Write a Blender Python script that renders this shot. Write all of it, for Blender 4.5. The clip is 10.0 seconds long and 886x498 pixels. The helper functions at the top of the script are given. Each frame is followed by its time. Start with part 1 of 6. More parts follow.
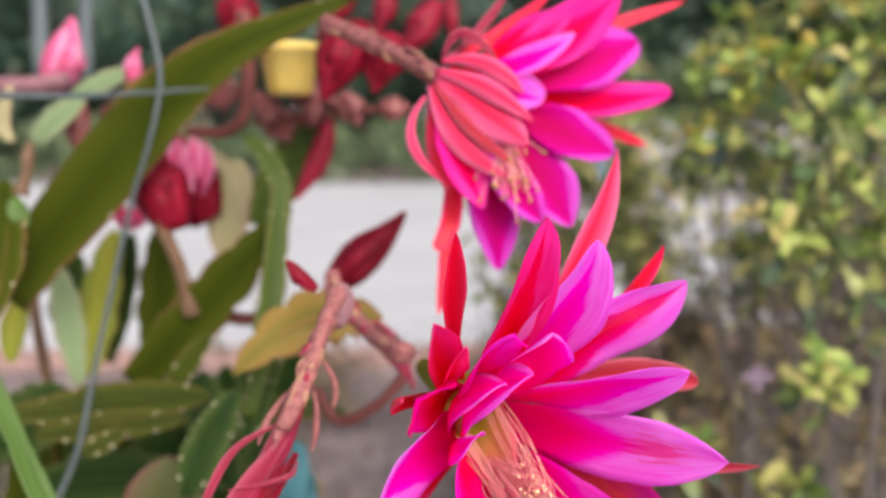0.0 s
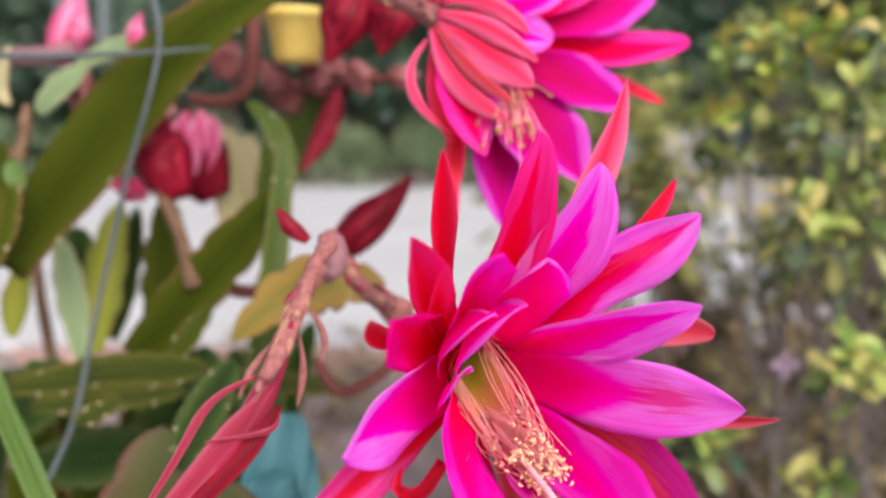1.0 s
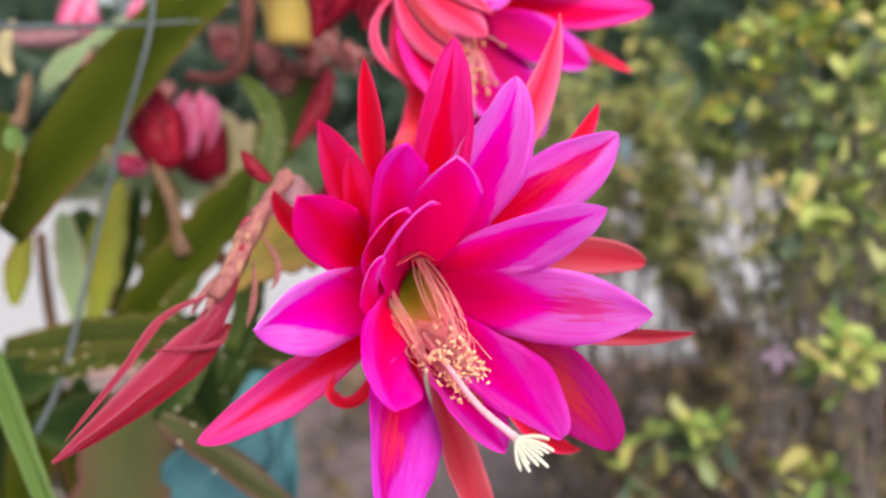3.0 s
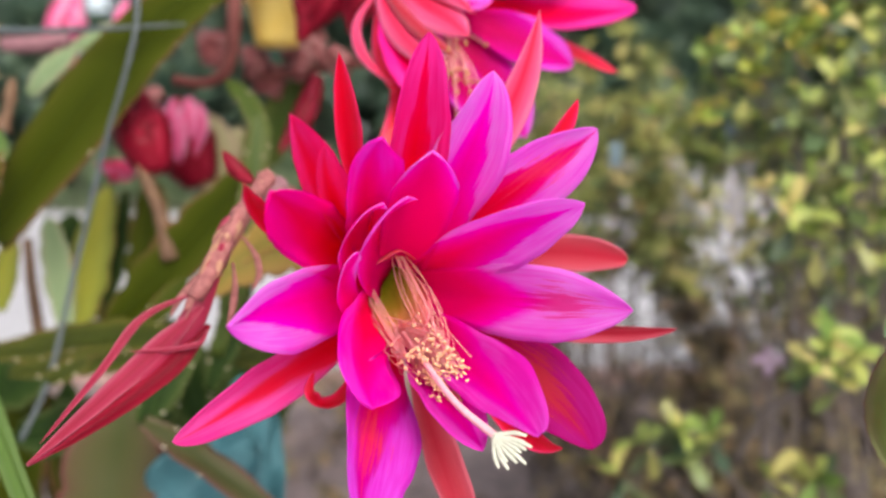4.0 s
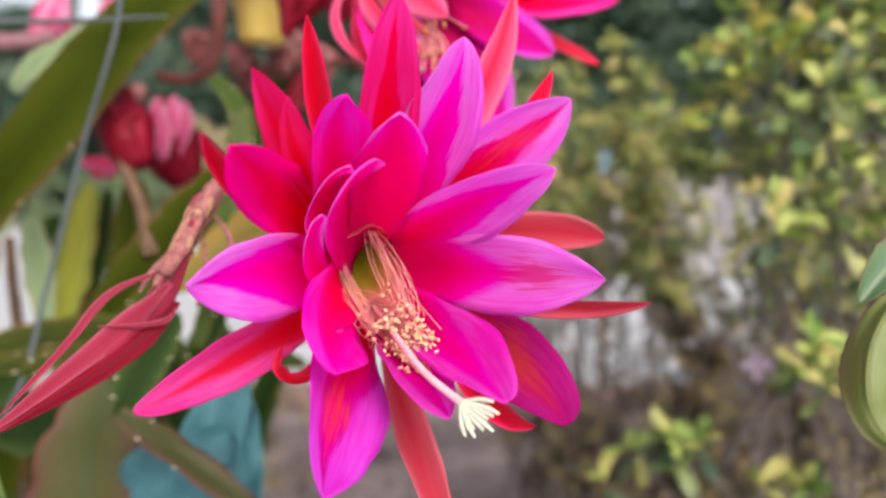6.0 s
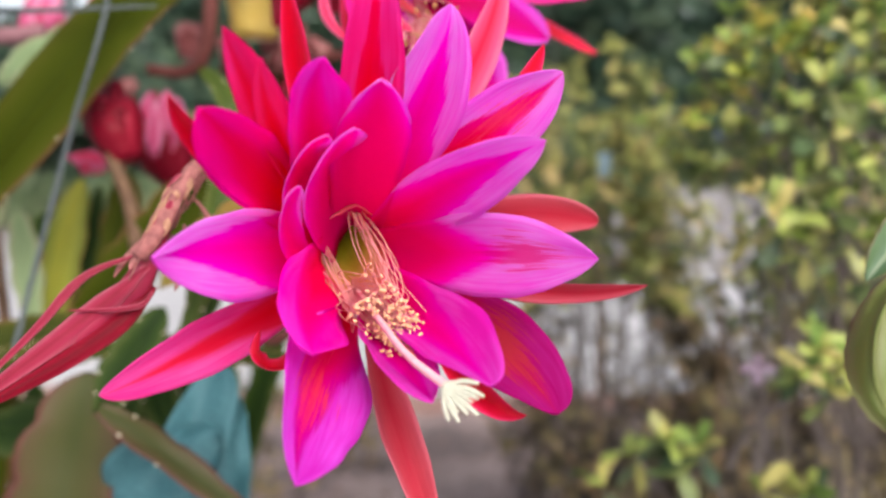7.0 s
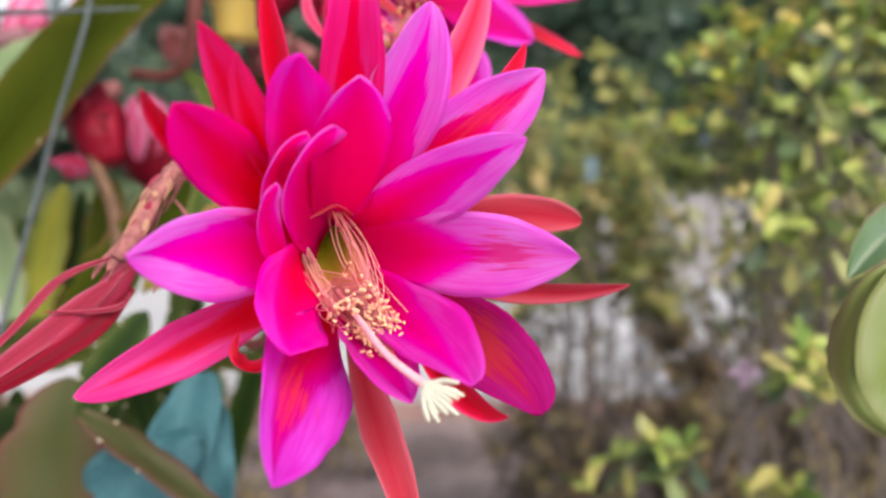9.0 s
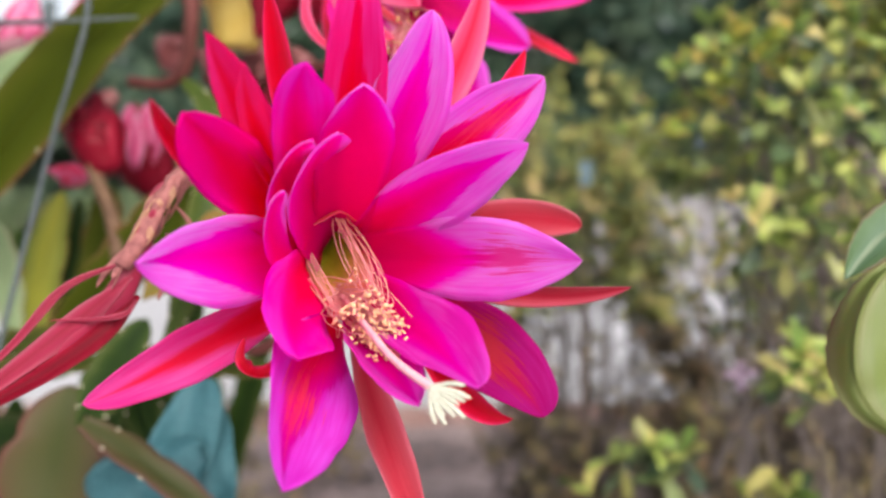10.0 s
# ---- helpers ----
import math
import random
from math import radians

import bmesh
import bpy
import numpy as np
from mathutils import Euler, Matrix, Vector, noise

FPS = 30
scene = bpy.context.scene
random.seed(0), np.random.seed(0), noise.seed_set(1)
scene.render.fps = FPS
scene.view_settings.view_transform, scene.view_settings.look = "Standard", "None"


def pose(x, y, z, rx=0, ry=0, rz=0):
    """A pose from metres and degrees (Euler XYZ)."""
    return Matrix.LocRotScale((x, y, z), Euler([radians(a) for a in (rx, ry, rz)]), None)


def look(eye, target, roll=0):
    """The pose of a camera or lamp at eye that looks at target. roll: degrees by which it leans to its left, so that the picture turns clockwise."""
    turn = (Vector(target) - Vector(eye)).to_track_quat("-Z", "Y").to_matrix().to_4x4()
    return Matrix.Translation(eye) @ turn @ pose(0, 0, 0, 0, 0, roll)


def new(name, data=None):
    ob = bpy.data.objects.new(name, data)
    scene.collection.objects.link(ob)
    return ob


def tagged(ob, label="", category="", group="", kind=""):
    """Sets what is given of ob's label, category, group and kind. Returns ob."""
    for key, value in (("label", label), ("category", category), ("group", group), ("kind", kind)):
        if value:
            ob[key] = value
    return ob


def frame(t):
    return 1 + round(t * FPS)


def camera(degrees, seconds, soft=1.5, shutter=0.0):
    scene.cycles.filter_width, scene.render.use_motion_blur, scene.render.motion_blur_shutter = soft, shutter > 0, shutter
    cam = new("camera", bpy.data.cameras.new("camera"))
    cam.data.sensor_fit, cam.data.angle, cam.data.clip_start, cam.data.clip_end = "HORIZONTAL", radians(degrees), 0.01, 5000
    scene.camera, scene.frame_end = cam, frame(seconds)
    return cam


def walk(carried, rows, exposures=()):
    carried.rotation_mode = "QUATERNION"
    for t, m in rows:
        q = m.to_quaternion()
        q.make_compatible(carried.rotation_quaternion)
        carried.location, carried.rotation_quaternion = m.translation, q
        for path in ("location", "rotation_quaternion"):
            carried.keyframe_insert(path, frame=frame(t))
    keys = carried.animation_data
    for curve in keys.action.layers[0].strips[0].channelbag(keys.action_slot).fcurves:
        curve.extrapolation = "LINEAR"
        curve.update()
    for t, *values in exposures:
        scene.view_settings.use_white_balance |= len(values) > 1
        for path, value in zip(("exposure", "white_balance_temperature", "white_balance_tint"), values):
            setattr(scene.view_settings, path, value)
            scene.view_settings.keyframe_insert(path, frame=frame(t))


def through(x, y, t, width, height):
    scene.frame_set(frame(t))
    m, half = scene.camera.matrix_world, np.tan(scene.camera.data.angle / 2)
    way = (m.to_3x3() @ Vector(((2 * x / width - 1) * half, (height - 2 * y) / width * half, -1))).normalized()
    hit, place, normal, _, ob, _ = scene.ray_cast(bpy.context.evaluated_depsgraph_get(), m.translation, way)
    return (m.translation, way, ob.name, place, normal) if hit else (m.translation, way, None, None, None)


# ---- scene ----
cam = camera(56.3, 10.0, soft=2.5)
METRES, EYE, TILT, LEAN, TURN = 0.2, 1.25, -8.0, 0.0, 0.0
ROWS = [
    (0.0, 0.0, 0.0, 0.0, -0.0, 0.0, -0.0),
    (0.5, 0.0359, 0.0884, -0.0477, 0.67, -0.18, -0.03),
    (1.0, 0.0688, 0.1401, -0.1472, 1.77, 0.38, -0.28),
    (1.5, 0.0812, 0.1153, -0.2233, 2.19, 0.83, -0.66),
    (2.0, 0.1489, 0.0832, -0.2894, 2.76, 1.16, -1.1),
    (3.5, 0.2937, 0.0633, -0.3792, 3.73, 2.3, -1.18),
    (4.0, 0.3035, 0.0774, -0.3862, 3.32, 2.53, -0.89),
    (4.5, 0.3816, 0.0796, -0.4107, 3.4, 2.82, -0.87),
    (5.0, 0.3738, 0.073, -0.4353, 3.21, 3.19, -0.93),
    (5.5, 0.3436, 0.0799, -0.4533, 2.97, 3.45, -1.06),
    (7.0, 0.3765, 0.1943, -0.5315, 2.99, 4.55, -1.39),
    (7.5, 0.3797, 0.1984, -0.5432, 2.76, 4.58, -1.44),
    (8.0, 0.3643, 0.1985, -0.5508, 2.41, 4.6, -1.44),
    (8.5, 0.3903, 0.2192, -0.5488, 2.43, 4.76, -1.44),
    (9.0, 0.3916, 0.2109, -0.5437, 2.28, 5.04, -1.2),
    (9.5, 0.3734, 0.1896, -0.5393, 1.95, 5.19, -0.85),
    (10.0, 0.3748, 0.1908, -0.5465, 1.9, 5.41, -0.62),
]
walk(cam, [(t, pose(0, 0, EYE, TILT, LEAN, TURN) @ pose(METRES * x, METRES * y, METRES * z, 90 + pitch, roll, yaw)) for t, x, y, z, yaw, pitch, roll in ROWS])
# a phone lens close to its subject: sharp on the open flower, soft beyond
cam.data.dof.use_dof = True
cam.data.dof.focus_distance = 0.31
cam.data.dof.aperture_fstop = 5.2

# ---- light: a bright, thinly overcast day ----
SUN_EL, SUN_AZ = 34.0, 153.0
world = bpy.data.worlds.new("sky")
scene.world = world
world.use_nodes = True
wn, wl = world.node_tree.nodes, world.node_tree.links
sky = wn.new("ShaderNodeTexSky")
sky.sky_type = 'NISHITA'
sky.sun_disc = False
sky.sun_elevation = radians(SUN_EL)
sky.sun_rotation = radians(SUN_AZ)
sky.dust_density = 3.0
wn["Background"].inputs["Strength"].default_value = 0.14
haze = wn.new("ShaderNodeHueSaturation")  # thin cloud takes most of the blue out
haze.inputs["Saturation"].default_value = 0.35
wl.new(sky.outputs[0], haze.inputs["Color"])
wl.new(haze.outputs[0], wn["Background"].inputs["Color"])
sun = new("sun", bpy.data.lights.new("sun", 'SUN'))
sun.data.energy = 1.9
sun.data.angle = radians(30)
sun.data.color = (1.0, 0.96, 0.9)
sun.matrix_basis = look((0, 0, 30), Vector((0, 0, 30)) - Vector((math.sin(radians(SUN_AZ)) * math.cos(radians(SUN_EL)), math.cos(radians(SUN_AZ)) * math.cos(radians(SUN_EL)), math.sin(radians(SUN_EL)))))
scene.view_settings.exposure = 0.72


# ---- materials ----
def mat(name, rough=0.5, spec=0.4):
    m = bpy.data.materials.new(name)
    m.use_nodes = True
    b = m.node_tree.nodes["Principled BSDF"]
    b.inputs["Roughness"].default_value = rough
    b.inputs["Specular IOR Level"].default_value = spec
    return m, m.node_tree.nodes, m.node_tree.links, b


def node(nodes, kind, **values):
    n = nodes.new(kind)
    for key, value in values.items():
        if key in n.inputs:
            n.inputs[key].default_value = value
        else:
            setattr(n, key, value)
    return n


def ramp(nodes, stops):
    r = nodes.new("ShaderNodeValToRGB")
    e = r.color_ramp.elements
    while len(e) < len(stops):
        e.new(0.5)
    for k, (p, c) in zip(e, stops):
        k.position, k.color = p, (*c, 1)
    return r


def math_node(nodes, links, op, a, b=None, clamp=False):
    n = nodes.new("ShaderNodeMath")
    n.operation, n.use_clamp = op, clamp
    for k, v in enumerate((a, b)):
        if v is None:
            continue
        if isinstance(v, (int, float)):
            n.inputs[k].default_value = v
        else:
            links.new(v, n.inputs[k])
    return n.outputs[0]


def translucent(nodes, links, bsdf, color, amount):
    """Lets a share of the light through a thin blade."""
    out = nodes["Material Output"]
    tr = nodes.new("ShaderNodeBsdfTranslucent")
    mix = node(nodes, "ShaderNodeMixShader", Fac=amount)
    links.new(color, tr.inputs[0])
    links.new(bsdf.outputs[0], mix.inputs[1])
    links.new(tr.outputs[0], mix.inputs[2])
    links.new(mix.outputs[0], out.inputs[0])


def blade_material(name, across, along=0.3, rough=0.45, streak=0.18, through=0.25, bump=0.25, vein=60.0, spec=0.35):
    """A petal or blade: colours run from the midrib to the margin by its own UV (u along, v across)."""
    m, n, l, b = mat(name, rough, spec)
    uv = n.new("ShaderNodeUVMap")
    sep = n.new("ShaderNodeSeparateXYZ")
    l.new(uv.outputs[0], sep.inputs[0])
    v = math_node(n, l, 'ABSOLUTE', math_node(n, l, 'MULTIPLY', math_node(n, l, 'SUBTRACT', sep.outputs[1], 0.5), 2.0))
    info = n.new("ShaderNodeObjectInfo")
    mp = n.new("ShaderNodeMapping")
    mp.inputs["Scale"].default_value = (2.2, 44.0, 1.0)
    l.new(uv.outputs[0], mp.inputs[0])
    add = n.new("ShaderNodeVectorMath")
    l.new(mp.outputs[0], add.inputs[0])
    shift = math_node(n, l, 'MULTIPLY', info.outputs["Random"], 37.0)
    l.new(shift, add.inputs[1])
    fine = node(n, "ShaderNodeTexNoise", Scale=1.0, Detail=5.0)
    l.new(add.outputs[0], fine.inputs["Vector"])
    mp2 = n.new("ShaderNodeMapping")
    mp2.inputs["Scale"].default_value = (2.2, 3.0, 1.0)
    l.new(uv.outputs[0], mp2.inputs[0])
    add2 = n.new("ShaderNodeVectorMath")
    l.new(mp2.outputs[0], add2.inputs[0])
    l.new(shift, add2.inputs[1])
    broad = node(n, "ShaderNodeTexNoise", Scale=1.0, Detail=2.0)
    l.new(add2.outputs[0], broad.inputs["Vector"])
    f = math_node(n, l, 'ADD', v, math_node(n, l, 'MULTIPLY', math_node(n, l, 'SUBTRACT', sep.outputs[0], 0.5), along))
    f = math_node(n, l, 'ADD', f, math_node(n, l, 'MULTIPLY', math_node(n, l, 'SUBTRACT', fine.outputs[0], 0.5), streak * 2))
    f = math_node(n, l, 'ADD', f, math_node(n, l, 'MULTIPLY', math_node(n, l, 'SUBTRACT', broad.outputs[0], 0.5), 0.5))
    r = ramp(n, across)
    l.new(f, r.inputs[0])
    l.new(r.outputs[0], b.inputs["Base Color"])
    # lengthwise veins and a faint cell grain
    wave = math_node(n, l, 'SINE', math_node(n, l, 'MULTIPLY', sep.outputs[1], vein))
    geo = n.new("ShaderNodeTexCoord")
    grain = node(n, "ShaderNodeTexNoise", Scale=900.0, Detail=2.0)
    l.new(geo.outputs["Object"], grain.inputs["Vector"])
    h = math_node(n, l, 'ADD', math_node(n, l, 'MULTIPLY', wave, 0.25), math_node(n, l, 'ADD', fine.outputs[0], math_node(n, l, 'MULTIPLY', grain.outputs[0], 0.4)))
    bp = node(n, "ShaderNodeBump", Strength=bump, Distance=0.0006)
    l.new(h, bp.inputs["Height"])
    l.new(bp.outputs[0], b.inputs["Normal"])
    if through:
        translucent(n, l, b, r.outputs[0], through)
    return m


def petal_material(name, core, margin, reach=0.97, steep=1.4, soft=0.055, ragged=0.42, patch=None, patch_at=0.6, patch_size=0.28, through=0.64, spec=0.06, rough=0.45, wander=0.35):
    """A two-toned petal: a lance-shaped core of three colours, with a ragged brushed edge, and a pale margin of two."""
    m, n, l, b = mat(name, rough, spec)
    uv = n.new("ShaderNodeUVMap")
    sep = n.new("ShaderNodeSeparateXYZ")
    l.new(uv.outputs[0], sep.inputs[0])
    u = sep.outputs[0]
    info = n.new("ShaderNodeObjectInfo")
    shift = math_node(n, l, 'MULTIPLY', info.outputs["Random"], 53.0)

    def brushed(su, sv, detail=4.0, rough_=0.5):
        mp = n.new("ShaderNodeMapping")
        mp.inputs["Scale"].default_value = (su, sv, 1.0)
        l.new(uv.outputs[0], mp.inputs[0])
        add = n.new("ShaderNodeVectorMath")
        l.new(mp.outputs[0], add.inputs[0])
        l.new(shift, add.inputs[1])
        t = node(n, "ShaderNodeTexNoise", Scale=1.0, Detail=detail, Roughness=rough_)
        l.new(add.outputs[0], t.inputs["Vector"])
        return math_node(n, l, 'SUBTRACT', t.outputs[0], 0.5)

    fine = brushed(3.0, 26.0, 6.0, 0.62)
    hair = brushed(7.0, 75.0, 4.0, 0.65)
    wobble = brushed(2.6, 2.2, 2.0)
    skew = math_node(n, l, 'MULTIPLY', math_node(n, l, 'SUBTRACT', info.outputs["Random"], 0.5), 0.12)
    v = math_node(n, l, 'ABSOLUTE', math_node(n, l, 'MULTIPLY', math_node(n, l, 'ADD', math_node(n, l, 'SUBTRACT', sep.outputs[1], 0.5), skew), 2.0))
    d = math_node(n, l, 'SUBTRACT', math_node(n, l, 'MULTIPLY', math_node(n, l, 'SUBTRACT', reach, u), steep), v)
    d = math_node(n, l, 'ADD', d, math_node(n, l, 'MULTIPLY', math_node(n, l, 'MAXIMUM', math_node(n, l, 'SUBTRACT', 0.4, u), 0.0), 1.6))
    d = math_node(n, l, 'ADD', d, math_node(n, l, 'MULTIPLY', wobble, wander))
    deep = math_node(n, l, 'ADD', d, math_node(n, l, 'MULTIPLY', fine, 0.3))
    edge = math_node(n, l, 'ADD', d, math_node(n, l, 'MULTIPLY', fine, ragged))
    edge = math_node(n, l, 'ADD', edge, math_node(n, l, 'MULTIPLY', hair, ragged * 0.5))
    mask = node(n, "ShaderNodeMapRange", interpolation_type='SMOOTHSTEP')
    mask.inputs["From Min"].default_value = -soft
    mask.inputs["From Max"].default_value = soft
    l.new(edge, mask.inputs["Value"])
    inner = ramp(n, [(0.0, core[2]), (0.42, core[1]), (1.0, core[0])])
    l.new(deep, inner.inputs[0])
    outer = ramp(n, [(0.35, margin[0]), (0.65, margin[1])])
    tone = math_node(n, l, 'ADD', 0.5, math_node(n, l, 'ADD', math_node(n, l, 'MULTIPLY', wobble, 0.8), math_node(n, l, 'MULTIPLY', fine, 0.7)))
    l.new(tone, outer.inputs[0])

    def blend(fac, a, c):
        x = n.new("ShaderNodeMix")
        x.data_type = 'RGBA'
        l.new(fac, x.inputs[0])
        for s, value in ((6, a), (7, c)):
            if isinstance(value, tuple):
                x.inputs[s].default_value = (*value, 1)
            else:
                l.new(value, x.inputs[s])
        return x.outputs[2]

    col = blend(mask.outputs[0], outer.outputs[0], inner.outputs[0])
    if patch:
        # a brushed patch of another tint along the middle
        away = math_node(n, l, 'ADD', math_node(n, l, 'MULTIPLY', math_node(n, l, 'ABSOLUTE', math_node(n, l, 'SUBTRACT', u, patch_at)), 1.0), math_node(n, l, 'MULTIPLY', v, 0.42))
        inside = math_node(n, l, 'SUBTRACT', patch_size, away)
        inside = math_node(n, l, 'ADD', inside, math_node(n, l, 'ADD', math_node(n, l, 'MULTIPLY', fine, 1.2), math_node(n, l, 'MULTIPLY', hair, 0.7)))
        pm = node(n, "ShaderNodeMapRange", interpolation_type='SMOOTHSTEP')
        pm.inputs["From Min"].default_value = 0.0
        pm.inputs["From Max"].default_value = 0.14
        pm.inputs["To Max"].default_value = 0.8
        l.new(inside, pm.inputs["Value"])
        col = blend(pm.outputs[0], col, patch)
    l.new(col, b.inputs["Base Color"])
    tc = n.new("ShaderNodeTexCoord")
    grain = node(n, "ShaderNodeTexNoise", Scale=900.0, Detail=2.0)
    l.new(tc.outputs["Object"], grain.inputs["Vector"])
    h = math_node(n, l, 'ADD', math_node(n, l, 'MULTIPLY', hair, 1.5), math_node(n, l, 'ADD', fine, math_node(n, l, 'MULTIPLY', grain.outputs[0], 0.4)))
    bp = node(n, "ShaderNodeBump", Strength=0.5, Distance=0.0007)
    l.new(h, bp.inputs["Height"])
    l.new(bp.outputs[0], b.inputs["Normal"])
    translucent(n, l, b, col, through)
    return m


def grainy(name, dark, light, scale=40.0, rough=0.7, bump=0.3, dist=0.002, spec=0.3, metal=0.0, detail=6.0, big=4.0, third=None):
    """A surface with grain and stains at two scales, in world size."""
    m, n, l, b = mat(name, rough, spec)
    b.inputs["Metallic"].default_value = metal
    tc = n.new("ShaderNodeTexCoord")
    a = node(n, "ShaderNodeTexNoise", Scale=scale, Detail=detail)
    c = node(n, "ShaderNodeTexNoise", Scale=big, Detail=3.0)
    geo = n.new("ShaderNodeNewGeometry")
    l.new(geo.outputs["Position"], a.inputs["Vector"])
    l.new(geo.outputs["Position"], c.inputs["Vector"])
    f = math_node(n, l, 'ADD', math_node(n, l, 'MULTIPLY', a.outputs[0], 0.55), math_node(n, l, 'MULTIPLY', c.outputs[0], 0.45))
    stops = [(0.34, dark), (0.64, light)] if third is None else [(0.34, dark), (0.5, third), (0.64, light)]
    r = ramp(n, stops)
    l.new(f, r.inputs[0])
    l.new(r.outputs[0], b.inputs["Base Color"])
    bp = node(n, "ShaderNodeBump", Strength=bump, Distance=dist)
    l.new(a.outputs[0], bp.inputs["Height"])
    l.new(bp.outputs[0], b.inputs["Normal"])
    return m


LILAC = ((0.94, 0.12, 0.85), (0.95, 0.33, 0.94))
MAGENTA = ((0.95, 0.0, 0.28), (0.97, 0.0, 0.52), (0.97, 0.0, 0.8))
PETAL = petal_material("magenta_petal", MAGENTA, LILAC, steep=1.2)
PETAL_NARROW = petal_material("lilac_edged_petal", MAGENTA, LILAC, reach=0.95, steep=1.0)
PETAL_FULL = petal_material("hot_pink_petal", ((0.88, 0.0, 0.08), (0.94, 0.0, 0.3), (0.95, 0.0, 0.62)), LILAC, reach=0.98, steep=1.75, soft=0.08)
PETAL_STREAK = petal_material("red_streaked_petal", ((0.8, 0.0, 0.06), (0.9, 0.0, 0.1), (0.93, 0.0, 0.45)), LILAC, reach=1.0, steep=1.0, patch=(0.94, 0.07, 0.24), patch_at=0.66, patch_size=0.2)
PETAL_PURPLE = petal_material("purple_edged_petal", ((0.86, 0.0, 0.07), (0.86, 0.0, 0.24), (0.72, 0.0, 0.5)), ((0.8, 0.03, 0.68), (0.86, 0.13, 0.86)), reach=1.02, steep=0.85, soft=0.09, patch=(0.9, 0.07, 0.17), patch_at=0.52, patch_size=0.2)
PETAL_TIPPED = petal_material("pale_tipped_petal", MAGENTA, ((0.92, 0.12, 0.8), (0.94, 0.32, 0.92)), reach=0.6, steep=3.2, soft=0.2, patch=(0.86, 0.01, 0.34), patch_at=0.68, patch_size=0.22)
PETAL_LOWER = petal_material("lower_petal", ((0.8, 0.0, 0.16), (0.86, 0.0, 0.4), (0.84, 0.0, 0.6)), ((0.84, 0.02, 0.58), (0.88, 0.12, 0.74)), reach=1.1, steep=1.0, soft=0.14)
PETAL_RED = petal_material("red_petal", ((0.92, 0.0, 0.03), (0.95, 0.0, 0.12), (0.96, 0.0, 0.3)), ((0.96, 0.03, 0.44), (0.96, 0.09, 0.56)), reach=1.0, steep=1.3, soft=0.14)
PETAL_HOT = petal_material("hot_red_petal", ((0.98, 0.0, 0.06), (0.98, 0.0, 0.16), (0.98, 0.0, 0.34)), ((0.98, 0.0, 0.4), (0.98, 0.005, 0.52)), reach=1.05, steep=1.0, soft=0.25, through=0.66)
PETAL_CORAL = petal_material("coral_red_petal", ((0.98, 0.0, 0.04), (0.98, 0.01, 0.1), (0.98, 0.02, 0.2)), ((0.98, 0.03, 0.28), (0.98, 0.06, 0.42)), reach=1.0, steep=0.9, soft=0.2, through=0.64)
PETAL_SCARLET = petal_material("scarlet_cored_petal", ((0.95, 0.0, 0.015), (0.96, 0.0, 0.05), (0.97, 0.0, 0.16)), ((0.97, 0.02, 0.36), (0.97, 0.06, 0.52)), reach=0.92, steep=0.85)
PETAL_ROSE = petal_material("rose_red_petal", ((0.52, 0.0, 0.05), (0.56, 0.015, 0.08), (0.6, 0.01, 0.17)), ((0.52, 0.005, 0.22), (0.56, 0.02, 0.3)), reach=1.0, steep=1.2, soft=0.2, patch=(0.64, 0.05, 0.08), patch_at=0.5, patch_size=0.34)
PETAL_SALMON = petal_material("salmon_red_petal", ((0.88, 0.0, 0.03), (0.9, 0.01, 0.07), (0.9, 0.03, 0.12)), ((0.93, 0.05, 0.4), (0.94, 0.16, 0.58)), reach=0.95, steep=0.62, soft=0.15)
PETAL_DEEP = petal_material("deep_petal", ((0.5, 0.0, 0.1), (0.58, 0.0, 0.2), (0.6, 0.0, 0.34)), ((0.66, 0.04, 0.52), (0.72, 0.12, 0.66)), reach=1.25, steep=1.3, through=0.4)
PETAL_RIM = petal_material("pale_rimmed_petal", ((0.97, 0.0, 0.36), (0.98, 0.0, 0.56), (0.98, 0.0, 0.76)), LILAC, reach=1.7, steep=0.8, soft=0.08, wander=0.2, through=0.68)
PETAL_CORE = petal_material("inner_petal", ((0.97, 0.0, 0.38), (0.98, 0.0, 0.58), (0.98, 0.0, 0.78)), LILAC, reach=1.2, steep=2.2, soft=0.07, wander=0.3, through=0.68)
SEPAL = blade_material("salmon_sepal", [(0.0, (0.757, 0.0132, 0.0704)), (0.3, (0.774, 0.0528, 0.15)), (0.6, (0.774, 0.0968, 0.246)), (0.9, (0.774, 0.176, 0.334))], along=0.0, through=0.36, spec=0.15)
SEPAL_DULL = blade_material("dull_red_sepal", [(0.0, (0.5, 0.02, 0.05)), (0.4, (0.54, 0.05, 0.08)), (0.75, (0.58, 0.09, 0.13)), (1.0, (0.64, 0.16, 0.22))], along=0.0, through=0.4, spec=0.15)
PETAL_HEART = petal_material("rose_hearted_petal", ((0.98, 0.0, 0.14), (0.98, 0.0, 0.36), (0.98, 0.0, 0.64)), ((0.97, 0.0, 0.62), (0.97, 0.05, 0.76)), reach=1.1, steep=0.95, soft=0.16)
SEPAL_RED = blade_material("scarlet_sepal", [(0.0, (0.66, 0.0, 0.02)), (0.6, (0.7, 0.003, 0.045)), (1.0, (0.78, 0.03, 0.16))], along=0.1, through=0.2)
BUD_RED = blade_material("dark_red_bud", [(0.0, (0.106, 0, 0.00704)), (0.5, (0.176, 0.00176, 0.0132)), (1.0, (0.282, 0.0132, 0.0352))], along=-0.1, through=0.08, spec=0.15)
